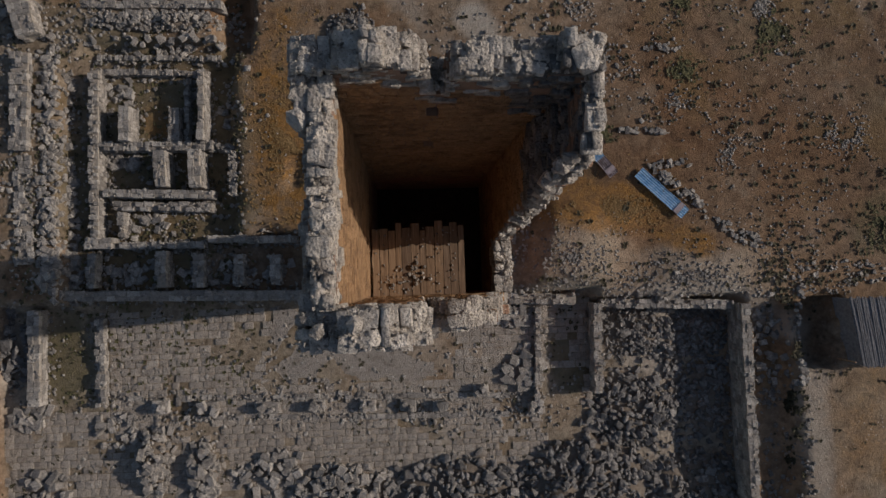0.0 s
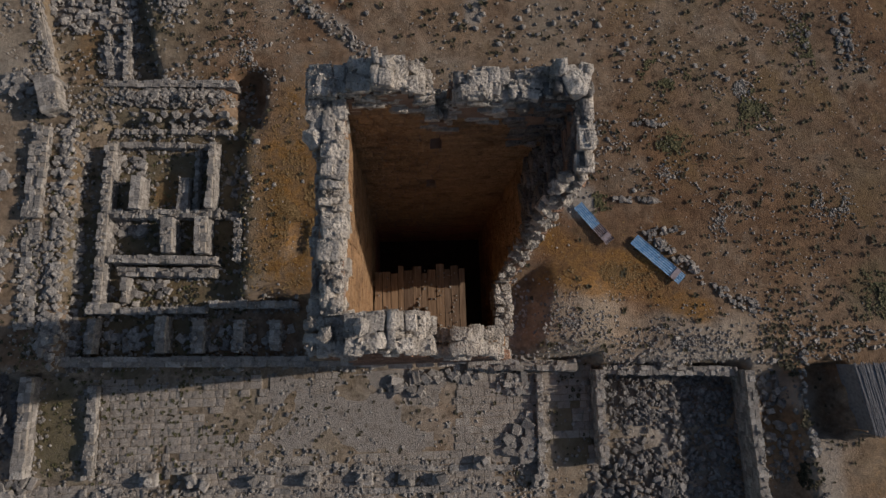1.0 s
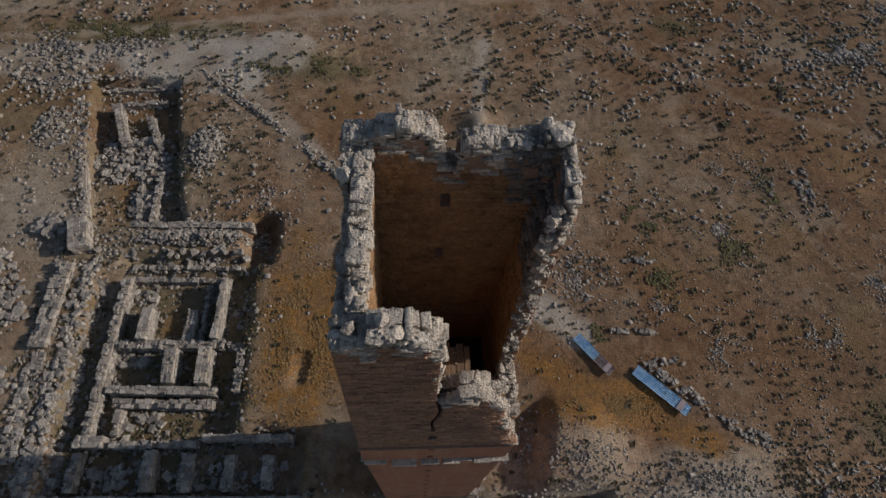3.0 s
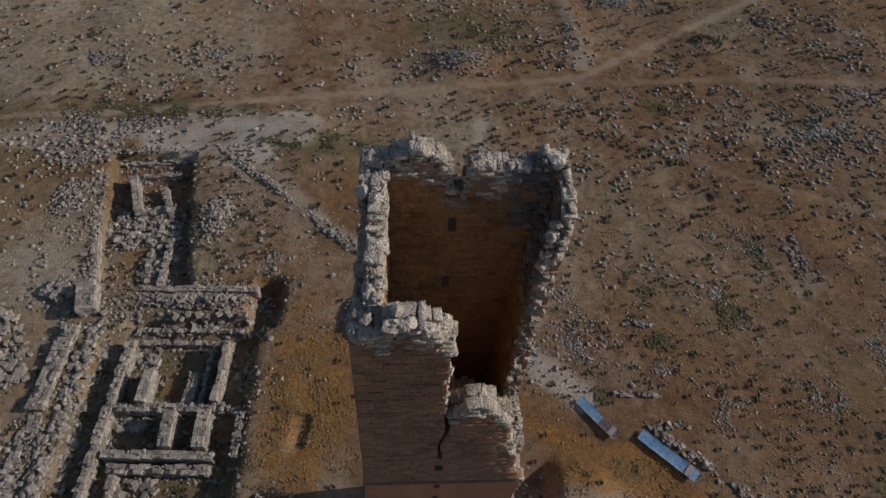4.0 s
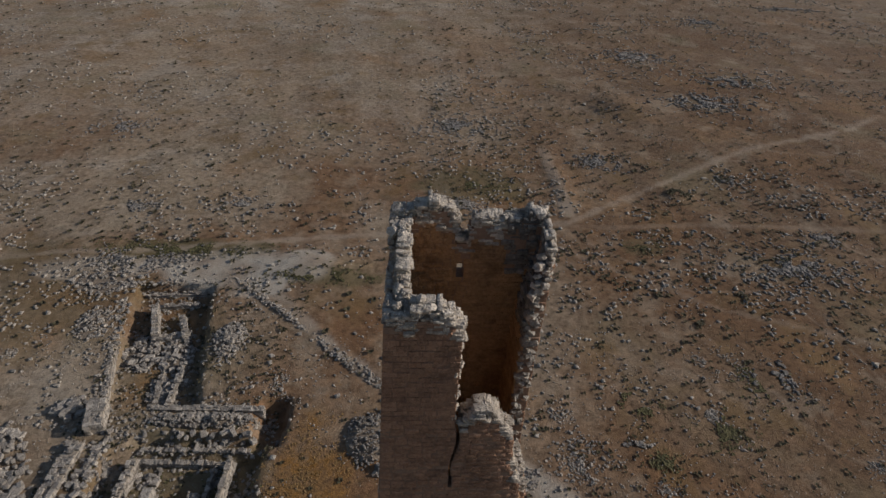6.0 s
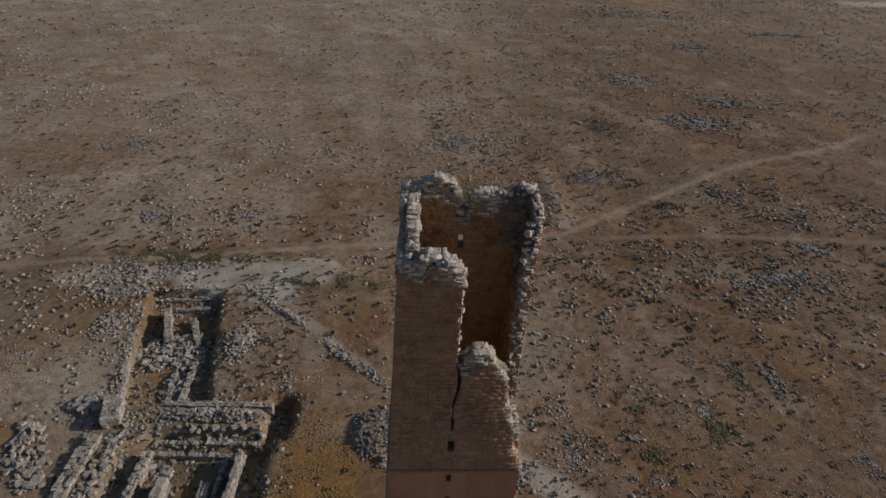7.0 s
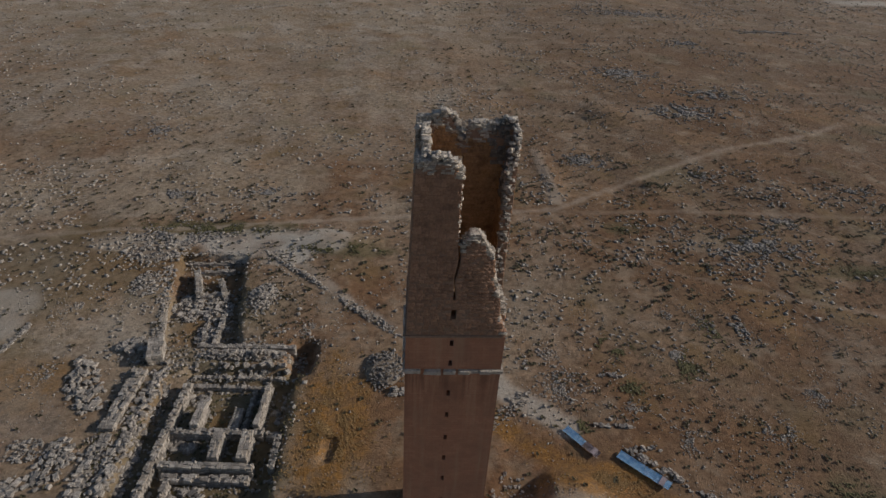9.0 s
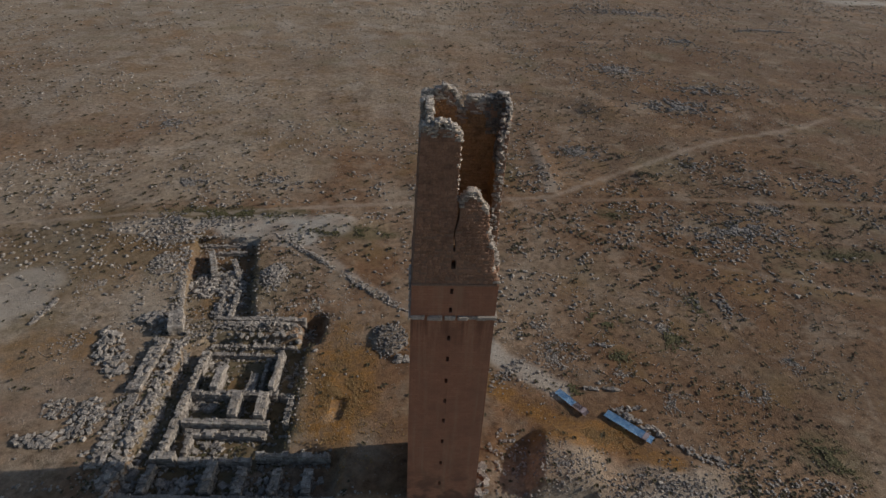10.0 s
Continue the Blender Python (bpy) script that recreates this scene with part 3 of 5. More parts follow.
def build_tower():
    rng = random.Random(7)
    tower = thing("ruined_tower", 0.4, 1.0, 0.0, "tall square ruined masonry tower with a broken open top", "tower")
    walls = (("s", crest_s, open_s, WEST, EAST_X, SOUTH, IS, 1), ("n", crest_n, open_n, WEST, EAST_X, IN, NORTH, 1),
             ("w", crest_w, keep, IS, IN, WEST + 0.27, IW, 0), ("w", crest_w2, keep, IS, IN, WEST, WEST + 0.27, 0), ("e", crest_e, keep, IS, IN, IE, EAST_X, 0))
    outer, inner, pale, torn, core = Heap(), Heap(), Heap(), Heap(), bmesh.new()
    near = []
    for n, (side, crest, opening, lo, hi, a, b, along_x) in enumerate(walls):
        wob = wob_of(n * 9.7)
        face_a = a
        z = LEDGE + 0.25
        while z < 34.2:
            h = 0.19 + 0.025 * rng.random()
            mid = z + h / 2
            # the inner face of the east wall is torn away in a slope towards the top
            a = face_a + (0.36 * step(29.8, 33.0, mid) if side == "e" else 0.0)
            for s, e in opening(mid, under_crest(lo, hi, mid, crest, wob)):
                # core of rubble, lower than the crown stones and mortar behind the facing blocks
                cells = max(1, round((e - s) / 0.3))
                for i in range(cells):
                    c0, c1 = s + (e - s) * i / cells, s + (e - s) * (i + 1) / cells
                    if min(crest(c0 + 0.04) + wob(c0), crest(c1 - 0.04) + wob(c1)) - mid < 0.3:
                        continue
                    if along_x:
                        vs = box(core, c0, c1, a + 0.025, b - 0.025, z, z + h)
                    else:
                        vs = box(core, a + 0.025 + (0.08 if mid > 29 and side == "e" else 0), b - 0.025, c0, c1, z, z + h)
                    for v in vs:
                        v.co = Vector(lean(*v.co))
                u = s
                while u < e - 0.02:
                    w = min(rng.uniform(0.26, 0.46), e - u)
                    if crest(u) + wob(u) - mid < 0.7:
                        w = min(rng.uniform(0.11, 0.3), e - u)
                    if e - u - w < 0.12:
                        w = e - u
                    c = u + w / 2
                    crown = crest(c) + wob(c) - mid
                    ragged = crown < (0.85 if side == "n" else 0.66) + 0.35 * noise.noise((c * 1.5, z * 1.5, n))
                    j = 0.012 if not ragged else 0.0
                    if side == "s" and c > 0.3:
                        ragged = crown < 0.42
                    bare = side == "e" and mid > 29.6 + 0.9 * noise.noise((c * 0.9, z * 0.4, 2.0)) or side == "n" and c > 1.75 and mid > 31.2 + 0.6 * noise.noise((c * 1.9, z * 0.6, 5.0))
                    for face in (0, 1):
                        if mid < BELT and face == 0 and side in "sw" or mid < BELT and face == 1 and side in "ne":
                            continue
                        depth = max(0.16, min(0.3, (b - a) * 0.62))
                        if bare and face == 0:
                            o = a + 0.14 + rng.uniform(-0.07, 0.07) + 0.09 * noise.noise((c * 2.3, z * 2.3, 8.0))
                            tx, ty, tz = lean(*((c, o) if along_x else (o, c)), mid)
                            size = (w * 1.1, depth) if along_x else (depth, w * 1.1)
                            torn.add((BLOCKS if rng.random() < 0.65 else ROUGH)[rng.randrange(8)], trs(tx, ty, tz, *size, h * rng.uniform(0.75, 1.15), rng.uniform(-0.06, 0.06), rng.uniform(-0.08, 0.08), rng.uniform(-0.16, 0.16)))
                            continue
                        push = rng.uniform(-0.016, 0.018) if not ragged else rng.uniform(-0.05, 0.045)
                        t = a + depth / 2 - push if face == 0 else b - depth / 2 + push
                        x, y = (c, t) if along_x else (t, c)
                        x, y, _ = lean(x, y, mid)
                        gap = rng.choice((0.004, 0.006, 0.018)) if not ragged else 0.012
                        sx, sy = (w - gap, depth) if along_x else (depth, w - gap)
                        hh = h - rng.choice((0.004, 0.006, 0.014)) if not ragged else h * rng.uniform(0.8, 1.15)
                        tw = rng.uniform(-0.02, 0.02) if not ragged else rng.uniform(-0.07, 0.07)
                        m = trs(x, y, mid, sx, sy, hh, tw * 0.6, tw * 0.6, tw)
                        outside = (face == 0) == (side in "sw")
                        if ragged:
                            # thin uneven layers where the facing is lost
                            # bricks still hold lower down among the grey stones
                            bricky = rng.random() < along(crown, (0.3, 0.75), (0.0, 0.7)) * (1.0 if outside else 0.12)
                            for low, part_h in ((0.0, rng.uniform(0.42, 0.56)), (0.5, rng.uniform(0.38, 0.56))):
                                o = rng.uniform(-0.04, 0.035) + 0.1 * noise.noise((c * 1.8 + n, (z + low * h) * 4.0, 3.0))
                                shift = rng.uniform(-0.5, 0.5) * w
                                shift = min(max(c + shift, s + w / 2), e - w / 2) - c if e - s > w else 0.0
                                dx, dy = (shift, o) if along_x else (o, shift)
                                stretch = rng.uniform(1.0, 1.6)
                                (pale if not bricky else outer if outside else inner).add((BLOCKS if rng.random() < 0.75 else ROUGH)[rng.randrange(8)],
                                         trs(x + dx, y + dy, z + h * (low + 0.25), sx * (stretch if along_x else 1.0), sy * (1.0 if along_x else stretch), h * part_h, rng.uniform(-0.04, 0.04), rng.uniform(-0.04, 0.04), rng.uniform(-0.12, 0.12)))
                        elif outside:
                            if side == "s" and mid > 28.6 and len(near) < 170:
                                near.append(m)
                            else:
                                outer.add(BRICKS[rng.randrange(6)], m)
                        else:
                            inner.add(BRICKS[rng.randrange(6)], m)
                    u += w
            z += h
    part("rubble_core", core, MORTAR, tower, "brown mortar and rubble core", "stuff")
    for m in near:
        under("brick", shared(BRICKS, rng.randrange(6), BRICK), tower, m=m)
    under("outer_masonry", outer.mesh("outer_masonry", BRICK_J), tower, "red-brown coursed blocks", "stuff")
    under("inner_masonry", inner.mesh("inner_masonry", OCHRE_J), tower, "ochre coursed blocks", "stuff")
    under("crown_masonry", pale.mesh("crown_masonry", RIM_J), tower, "pale weathered rubble", "stuff")

    under("torn_masonry", torn.mesh("torn_masonry", GREY_J), tower, "dark grey torn wall core", "stuff")

    # smooth stretch between ledge and belt, and the shaft below, hollow, with slots in the south wall
    shaft = bmesh.new()

    def tapered(x0, x1, y0, y1, z0, z1):
        for v in box(shaft, x0, x1, y0, y1, z0, z1):
            v.co = Vector(lean(*v.co))
    slots = [21.3, 22.75, 18.95, 17.1, 15.05, 13.05, 10.95, 8.6, 6.0, 3.4]
    for z0, z1, grow in ((LEDGE + 0.25, BELT, 0.0), (-0.6, LEDGE + 0.25, -0.01)):
        w, e, s, n = WEST - grow, EAST_X + grow * 0.5, SOUTH - grow, NORTH + grow
        tapered(w, IW, IS, IN, z0, z1)
        tapered(IE, e, IS, IN, z0, z1)
        tapered(w, e, IN, n, z0, z1)
        tapered(w, -0.05, s, IS, z0, z1)
        tapered(0.12, e, s, IS, z0, z1)
        bottom = z0
        for hz in sorted(slots):
            if z0 < hz - 0.25 and hz + 0.22 < z1:
                tapered(-0.05, 0.12, s, IS, bottom, hz - 0.22)
                bottom = hz + 0.22
        tapered(-0.05, 0.12, s, IS, bottom, z1)
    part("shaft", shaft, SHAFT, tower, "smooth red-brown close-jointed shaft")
    # the belt: a thin weathered string course
    belt = bmesh.new()
    for x0, x1, y0, y1 in ((WEST - 0.05, EAST_X - 0.1, SOUTH - 0.05, SOUTH + 0.1), (WEST - 0.05, WEST + 0.1, SOUTH, NORTH), (EAST_X - 0.1, EAST_X + 0.04, SOUTH + 0.3, NORTH)):
        for v in box(belt, x0, x1, y0, y1, BELT - 0.05, BELT + 0.05, 0.01, rng):
            v.co = Vector(lean(*v.co))
    part("string_course", belt, MORTAR, tower, "thin dark string course")
    # the ledge: projecting pale slabs
    for side in range(4):
        u = (WEST if side < 2 else SOUTH) - 0.12
        end = (EAST_X if side < 2 else NORTH) + 0.12
        while u < end - 0.1:
            w = min(rng.uniform(0.55, 1.15), end - u)
            out = rng.uniform(0.1, 0.2)
            c = u + w / 2
            pos = ((c, SOUTH + 0.1 - out / 2), (c, NORTH - 0.1 + out / 2), (WEST + 0.1 - out / 2, c), (EAST_X - 0.1 + out / 2, c))[side]
            x, y, z = lean(*pos, LEDGE + 0.12)
            sx, sy = (w - 0.05, 0.24 + out) if side < 2 else (0.24 + out, w - 0.05)
            under("ledge_slab", shared(BLOCKS, rng.randrange(8), RIM), tower, m=trs(x, y, z, sx, sy, 0.24, rng.uniform(-0.03, 0.03), rng.uniform(-0.03, 0.03), 0))
            u += w
    # capping of the broken tops: rows of rough stones as parts, grit between them joined
    grit = Heap()
    for n, (side, crest, opening, lo, hi, a, b, along_x) in enumerate(walls):
        wob = wob_of(n * 9.7)
        if side == "e":
            a += 0.3
        rows = max(1, round((b - a) / 0.22))
        deep = (b - a) / rows
        for r in range(rows):
            u = lo
            while u < hi - 0.05:
                w = min(rng.uniform(0.13, 0.36), hi - u)
                c, d = u + w / 2, a + deep * (r + 0.5)
                z = crest(c) + wob(c) - 0.1 + rng.uniform(-0.05, 0.05) + 0.08 * noise.noise((c * 2.5, d * 4, n))
                steep = abs(crest(c + 0.12) - crest(c - 0.12)) > 0.5
                x, y = (c, d) if along_x else (d, c)
                x, y, z = lean(x, y, z)
                if rng.random() > 0.1 and not steep:
                    size = (w * 1.03, deep * rng.uniform(0.85, 1.15)) if along_x else (deep * rng.uniform(0.85, 1.15), w * 1.03)
                    under("crown_stone", shared(BLOCKS if rng.random() < 0.5 else ROUGH, rng.randrange(8), RIM), tower,
                          m=trs(x, y, z, *size, rng.uniform(0.06, 0.14), rng.uniform(-0.1, 0.1), rng.uniform(-0.1, 0.1), rng.uniform(-0.3, 0.3)))
                for _ in range(int(w * 40)):
                    q = rng.uniform(0.025, 0.075)
                    gx, gy = (c + rng.uniform(-w, w) * 0.5, d + rng.uniform(-deep, deep) * 0.5)[:: 1 if along_x else -1]
                    gx, gy, gz = lean(gx, gy, z + rng.uniform(-0.04, 0.08))
                    grit.add(ROUGH[rng.randrange(7)], trs(gx, gy, gz, q * 1.3, q, q * 0.8, rng.uniform(-0.4, 0.4), 0, rng.uniform(0, 3)))
                u += w
    under("crown_grit", grit.mesh("crown_grit", RIM_J), tower, "pale broken grit", "stuff")
    for x, y, z, k in ((-1.12, -0.85, 33.3, 0.34), (-0.62, -0.8, 33.12, 0.28), (-1.98, 2.5, 33.12, 0.42), (2.72, 3.35, 33.35, 0.55), (-1.75, -0.95, 33.15, 0.3), (-0.5, 3.5, 33.62, 0.36)):
        under("boulder", shared(PEBBLES, rng.randrange(8), RIM), tower, "large rounded crown boulder", m=trs(x, y, z, k * 1.15, k, k * 0.75, 0, 0, rng.uniform(0, 3)))
    # faces of the breach in the east wall and of the south gap: rough broken ends
    for i in range(90):
        z = rng.uniform(24.6, 32.8)
        y = along(z, (24.5, 25.4, 27.4, 30.3, 32.5, 33.1), (0.95, 1.0, 1.2, 1.5, 1.8, 2.0))
        x, y, z = lean(rng.uniform(IE + 0.06, EAST_X - 0.06), y + rng.uniform(-0.04, 0.08), z)
        k = rng.uniform(0.14, 0.3)
        under("broken_stone", shared(ROUGH, rng.randrange(10), LIME if z < 31 else RIM), tower, m=trs(x, y, z, k, k, k * 0.7, rng.uniform(-0.4, 0.4), rng.uniform(-0.4, 0.4), rng.uniform(0, 3)))
    for i in range(36):
        z = rng.uniform(28.9, 32.2)
        x, y, z = lean(-0.07 + rng.uniform(-0.05, 0.05), rng.uniform(SOUTH + 0.1, IS - 0.06), z)
        k = rng.uniform(0.14, 0.26)
        under("broken_stone", shared(ROUGH, rng.randrange(10), RIM), tower, m=trs(x, y, z, k, k, k * 0.7, rng.uniform(-0.4, 0.4), rng.uniform(-0.4, 0.4), rng.uniform(0, 3)))
    # plank floor on beams
    fl = 24.95
    x = IW - 0.17
    while x < 1.15:
        w = rng.uniform(0.17, 0.3)
        bm = bmesh.new()
        y1 = 1.35 + rng.uniform(-0.25, 0.2)
        box(bm, x, x + w - 0.02, IS - 0.2, y1, fl - 0.05, fl, 0.008, rng)
        part("plank", bm, WOOD, tower)
        x += w
    for y in (-0.3, 0.8):
        bm = bmesh.new()
        box(bm, IW - 0.3, 1.2, y, y + 0.18, fl - 0.26, fl - 0.052, 0.006, rng)
        part("beam", bm, WOOD, tower, "dark floor beam")
    # added sheet closing the shaft, its dark colour painted as the void's shade
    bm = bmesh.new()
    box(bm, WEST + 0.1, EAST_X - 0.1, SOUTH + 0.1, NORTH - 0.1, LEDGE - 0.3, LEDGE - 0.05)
    part("void_sheet", bm, HOLE, tower, "near-black sheet standing in for the unlit void below the planks")
    debris = Heap()
    for i in range(150):
        x, y = rng.uniform(-1.6, 1.0), rng.uniform(-0.75, 1.4)
        if i < 60:
            x, y = rng.gauss(-0.5, 0.3), rng.gauss(-0.3, 0.25)
        if not (-1.6 < x < 1.05 and -0.75 < y < 3):
            continue
        k = rng.uniform(0.03, 0.1) if i > 12 else 0.17
        debris.add(PEBBLES[rng.randrange(8)], trs(x, y, fl + k * 0.2, k, k * 0.8, k * 0.6, 0, 0, rng.uniform(0, 3)))
    tagged(new("fallen_rubble", debris.mesh("fallen_rubble", LIME_J)), "small fallen stones strewn over the plank floor", "rubble", "", "stuff")


build_tower()


# ---- ruins ----
def stone_wall(label, x0, y0, x1, y1, thick=0.6, top=1.3, base=0.0, size=0.5, mat=0, ragged=0.25, group="ruined walls"):
    """A low wall of rough blocks: an earth core, and courses of stones, the two upper ones as parts."""
    rng = random.Random(int(1000 * abs(x0 * 3.1 + y0 * 7.7 + x1)))
    single, joined = ((LIME, LIME_J), (GREY, GREY_J))[mat]
    length, ang = math.hypot(x1 - x0, y1 - y0), math.atan2(y1 - y0, x1 - x0)
    wall = thing("stone_wall", (x0 + x1) / 2, (y0 + y1) / 2, base, label, "ruined wall", group)
    turn = Matrix.Translation(((x0 + x1) / 2, (y0 + y1) / 2, 0)) @ Matrix.Rotation(ang, 4, "Z")
    bm = bmesh.new()
    box(bm, -length / 2 + 0.06, length / 2 - 0.06, -thick / 2 + 0.07, thick / 2 - 0.07, base - 0.4, top - (0.07 if ragged <= 0.1 else 0.17))
    bm.transform(turn)
    part("core", bm, POINTING, wall)
    tidy = ragged <= 0.1
    loose = 0.6 if tidy else 1.0
    size *= 0.62 if size < 1 else 0.85
    rows = 2 if thick > 0.5 else 1
    if thick > 1.1:
        rows = 3
    courses = max(1, round((top - base) / 0.32))
    h = (top - base) / courses
    low = Heap()
    for c in range(courses):
        for r in range(rows):
            if c < courses - 2 and rows == 3 and r == 1:
                continue
            u = -length / 2
            while u < length / 2 - 0.1:
                w = min(size * rng.uniform(0.65, 1.5), length / 2 - u)
                drop = 0.5 + 0.5 * noise.noise((u * 0.45, y0, x0))
                if not (c == courses - 1 and rng.random() < ragged + 0.3 * drop):
                    d = thick / rows
                    v = -thick / 2 + d * (r + 0.5) + loose * rng.uniform(-0.06, 0.06)
                    m = turn @ trs(u + w / 2, v, base + h * (c + 0.5), w * 1.02, d * rng.uniform(0.92, 1.08), h * (1.04 + loose * rng.uniform(-0.12, 0.16)), loose * rng.uniform(-0.07, 0.07), loose * rng.uniform(-0.07, 0.07), loose * rng.uniform(-0.1, 0.1))
                    k = rng.randrange(8)
                    if c >= courses - 2:
                        under("stone", shared(BLOCKS if tidy or k < 7 else ROUGH, k, single), wall, m=m)
                    else:
                        low.add(BLOCKS[k], m)
                u += w
    if low.n:
        under("packed_masonry", low.mesh("packed_masonry", joined), wall, "", "stuff")
    grit = Heap()
    for _ in range(int(length * 15)):
        u, k = rng.uniform(-length / 2, length / 2), rng.uniform(0.05, 0.17) * (1.5 if rng.random() < 0.2 else 1.0)
        if rng.random() < 0.55:
            v, z = rng.uniform(-thick, thick) * 0.45, top - rng.uniform(-0.03, 0.12)
        else:
            v = rng.choice((-1, 1)) * (thick * 0.5 + abs(rng.gauss(0, 0.28)))
            x, y, _ = turn @ Vector((u, v, 0))
            z, k = ground(x, y) + k * 0.15, k * 1.5
        grit.add(ROUGH[rng.randrange(10)], turn @ trs(u, v, z, k * 1.3, k, k * 0.7, rng.uniform(-0.3, 0.3), rng.uniform(-0.3, 0.3), rng.uniform(0, 3)))
    under("wall_grit", grit.mesh("wall_grit", joined), wall, "broken stones on and beside the wall", "stuff")
    return wall


def rubble(label, cx, cy, rx, ry, height, count, size=0.4, mat=0, turn=0.0, singles=45, group="rubble heaps", base=None):
    """A heap of tumbled stones on a low mound of earth."""
    rng = random.Random(int(1000 * abs(cx * 5.3 + cy * 2.9 + rx)))
    single, joined = ((LIME, LIME_J), (GREY, GREY_J))[mat]
    z0 = ground(cx, cy) if base is None else base
    heap = thing("rubble_heap", cx, cy, z0, label, "rubble heap", group)
    ca, sa = math.cos(turn), math.sin(turn)

    def lift(r2, x, y):
        return height * max(0.0, 1 - r2) * (0.75 + 0.5 * noise.noise((x * 0.5, y * 0.5, 9.0)))
    if height > 0.15:
        bm = bmesh.new()
        rings, seg = 6, 24
        prev = None
        for i in range(1, rings + 1):
            ring = []
            for j in range(seg):
                a = 6.28319 * j / seg
                q = i / rings
                px, py = math.cos(a) * rx * q, math.sin(a) * ry * q
                x, y = cx + ca * px - sa * py, cy + sa * px + ca * py
                ring.append(bm.verts.new((x, y, ground(x, y) + lift(q * q, x, y) * 0.85 - (0.15 if i == rings else 0.04))))
            if prev is None:
                bm.faces.new(ring)
            else:
                for j in range(seg):
                    bm.faces.new((prev[j], ring[j], ring[(j + 1) % seg], prev[(j + 1) % seg]))
            prev = ring
        part("mound", bm, EARTH, heap, "earth and grit between the stones")
    rest = Heap()
    for i in range(count):
        a, q = rng.uniform(0, 6.283), math.sqrt(rng.random()) * (1.0 if rng.random() < 0.85 else 1.25)
        px, py = math.cos(a) * rx * q, math.sin(a) * ry * q
        x, y = cx + ca * px - sa * py, cy + sa * px + ca * py
        big = i < singles
        k = size * (rng.uniform(0.75, 1.35) if big else rng.uniform(0.35, 1.0))
        z = ground(x, y) + lift(q * q, x, y) + k * rng.uniform(0.05, 0.25)
        squared = mat == 0 and rng.random() < 0.75
        tip = 0.28 if squared else 0.5
        m = trs(x, y, z, k * rng.uniform(0.9, 1.5), k * rng.uniform(0.65, 1.0), k * rng.uniform(0.4, 0.75), rng.uniform(-tip, tip), rng.uniform(-tip, tip), rng.uniform(0, 3.14))
        shapes, pick = (BLOCKS, rng.randrange(8)) if squared else (ROUGH, rng.randrange(10))
        if big:
            under("stone", shared(shapes, pick, single), heap, m=m)
        else:
            rest.add(shapes[pick], m)
    if rest.n:
        under("rubble_fill", rest.mesh("rubble_fill", joined), heap, "", "stuff")
    return heap


# the rooms west of the tower
stone_wall("long pale block wall bounding small ruined rooms", -24.2, 15.6, -24.3, 2.4, 0.7, 1.25, 0.0)
stone_wall("low pale block wall closing ruined rooms", -24.6, 15.6, -16.0, 15.4, 0.45, 0.6, 0.0, 0.6)
stone_wall("tall thin block wall with a bright flat top", -16.2, 15.2, -16.3, 10.0, 0.5, 1.6, 0.0, 0.8, 0, 0.05)
stone_wall("short thick upright wall stub between rooms", -21.8, 12.7, -21.9, 10.1, 0.8, 1.55, 0.0, 0.7, 0, 0.05)
stone_wall("low wide wall stub between rooms", -18.6, 12.8, -18.6, 10.0, 0.9, 0.7, 0.0, 0.7, 0, 0.1)
stone_wall("thin low room wall of rough blocks", -17.6, 15.0, -17.6, 10.0, 0.35, 0.7, 0.0, 0.5)
stone_wall("rubble cross wall between two rows of rooms", -24.6, 9.8, -15.6, 9.7, 0.7, 1.1, 0.0, 0.5)
stone_wall("collapsed end of a cross wall", -15.4, 9.6, -13.6, 9.4, 0.6, 0.8, 0.0, 0.4)
stone_wall("stout upright wall stub with a bright top", -19.3, 9.3, -19.2, 6.6, 0.9, 1.65, 0.0, 0.9, 0, 0.03)
stone_wall("stout upright wall stub with a bright top", -16.8, 9.3, -16.7, 6.5, 0.9, 1.65, 0.0, 0.9, 0, 0.03)
stone_wall("rough low end wall of a ruined room", -14.1, 9.2, -14.1, 5.9, 0.6, 1.3, 0.0, 0.4)
stone_wall("thick double-faced block wall", -23.6, 6.3, -15.6, 6.0, 0.6, 1.2, 0.0, 0.9, 0, 0.1)
stone_wall("lower outer face of a double wall", -23.2, 5.4, -15.8, 5.1, 0.7, 0.75, 0.0, 0.9, 0, 0.2)
stone_wall("short cross wall in a shallow room", -22.5, 4.9, -22.5, 3.0, 0.5, 0.9, 0.0, 0.6)
stone_wall("low block wall along a sunken row", -22.6, 2.4, -16.4, 2.3, 0.5, 0.9, 0.0, 0.7)
stone_wall("pair of large squared blocks", -25.0, 2.6, -23.0, 2.6, 0.8, 1.2, 0.0, 1.0, 0, 0.0)
stone_wall("short thick wall in the sunken row", -24.6, 1.9, -24.7, -0.7, 0.7, 1.0, 0.0, 0.6)
stone_wall("upright wall stub in the sunken row", -19.4, 1.9, -19.4, -0.8, 0.8, 1.3, 0.0, 0.7)
stone_wall("rough cross wall in the sunken row", -16.9, 1.7, -16.9, -0.9, 0.9, 0.9, 0.0, 0.5)
stone_wall("rough cross wall in the sunken row", -13.9, 1.5, -13.9, -0.9, 0.8, 0.9, 0.0, 0.5)
stone_wall("rough cross wall in the sunken row", -11.2, 1.4, -11.2, -0.9, 0.8, 0.9, 0.0, 0.5)
stone_wall("low back wall of the sunken row", -16.0, 2.7, -9.5, 2.5, 0.5, 1.2, 0.0, 0.5)
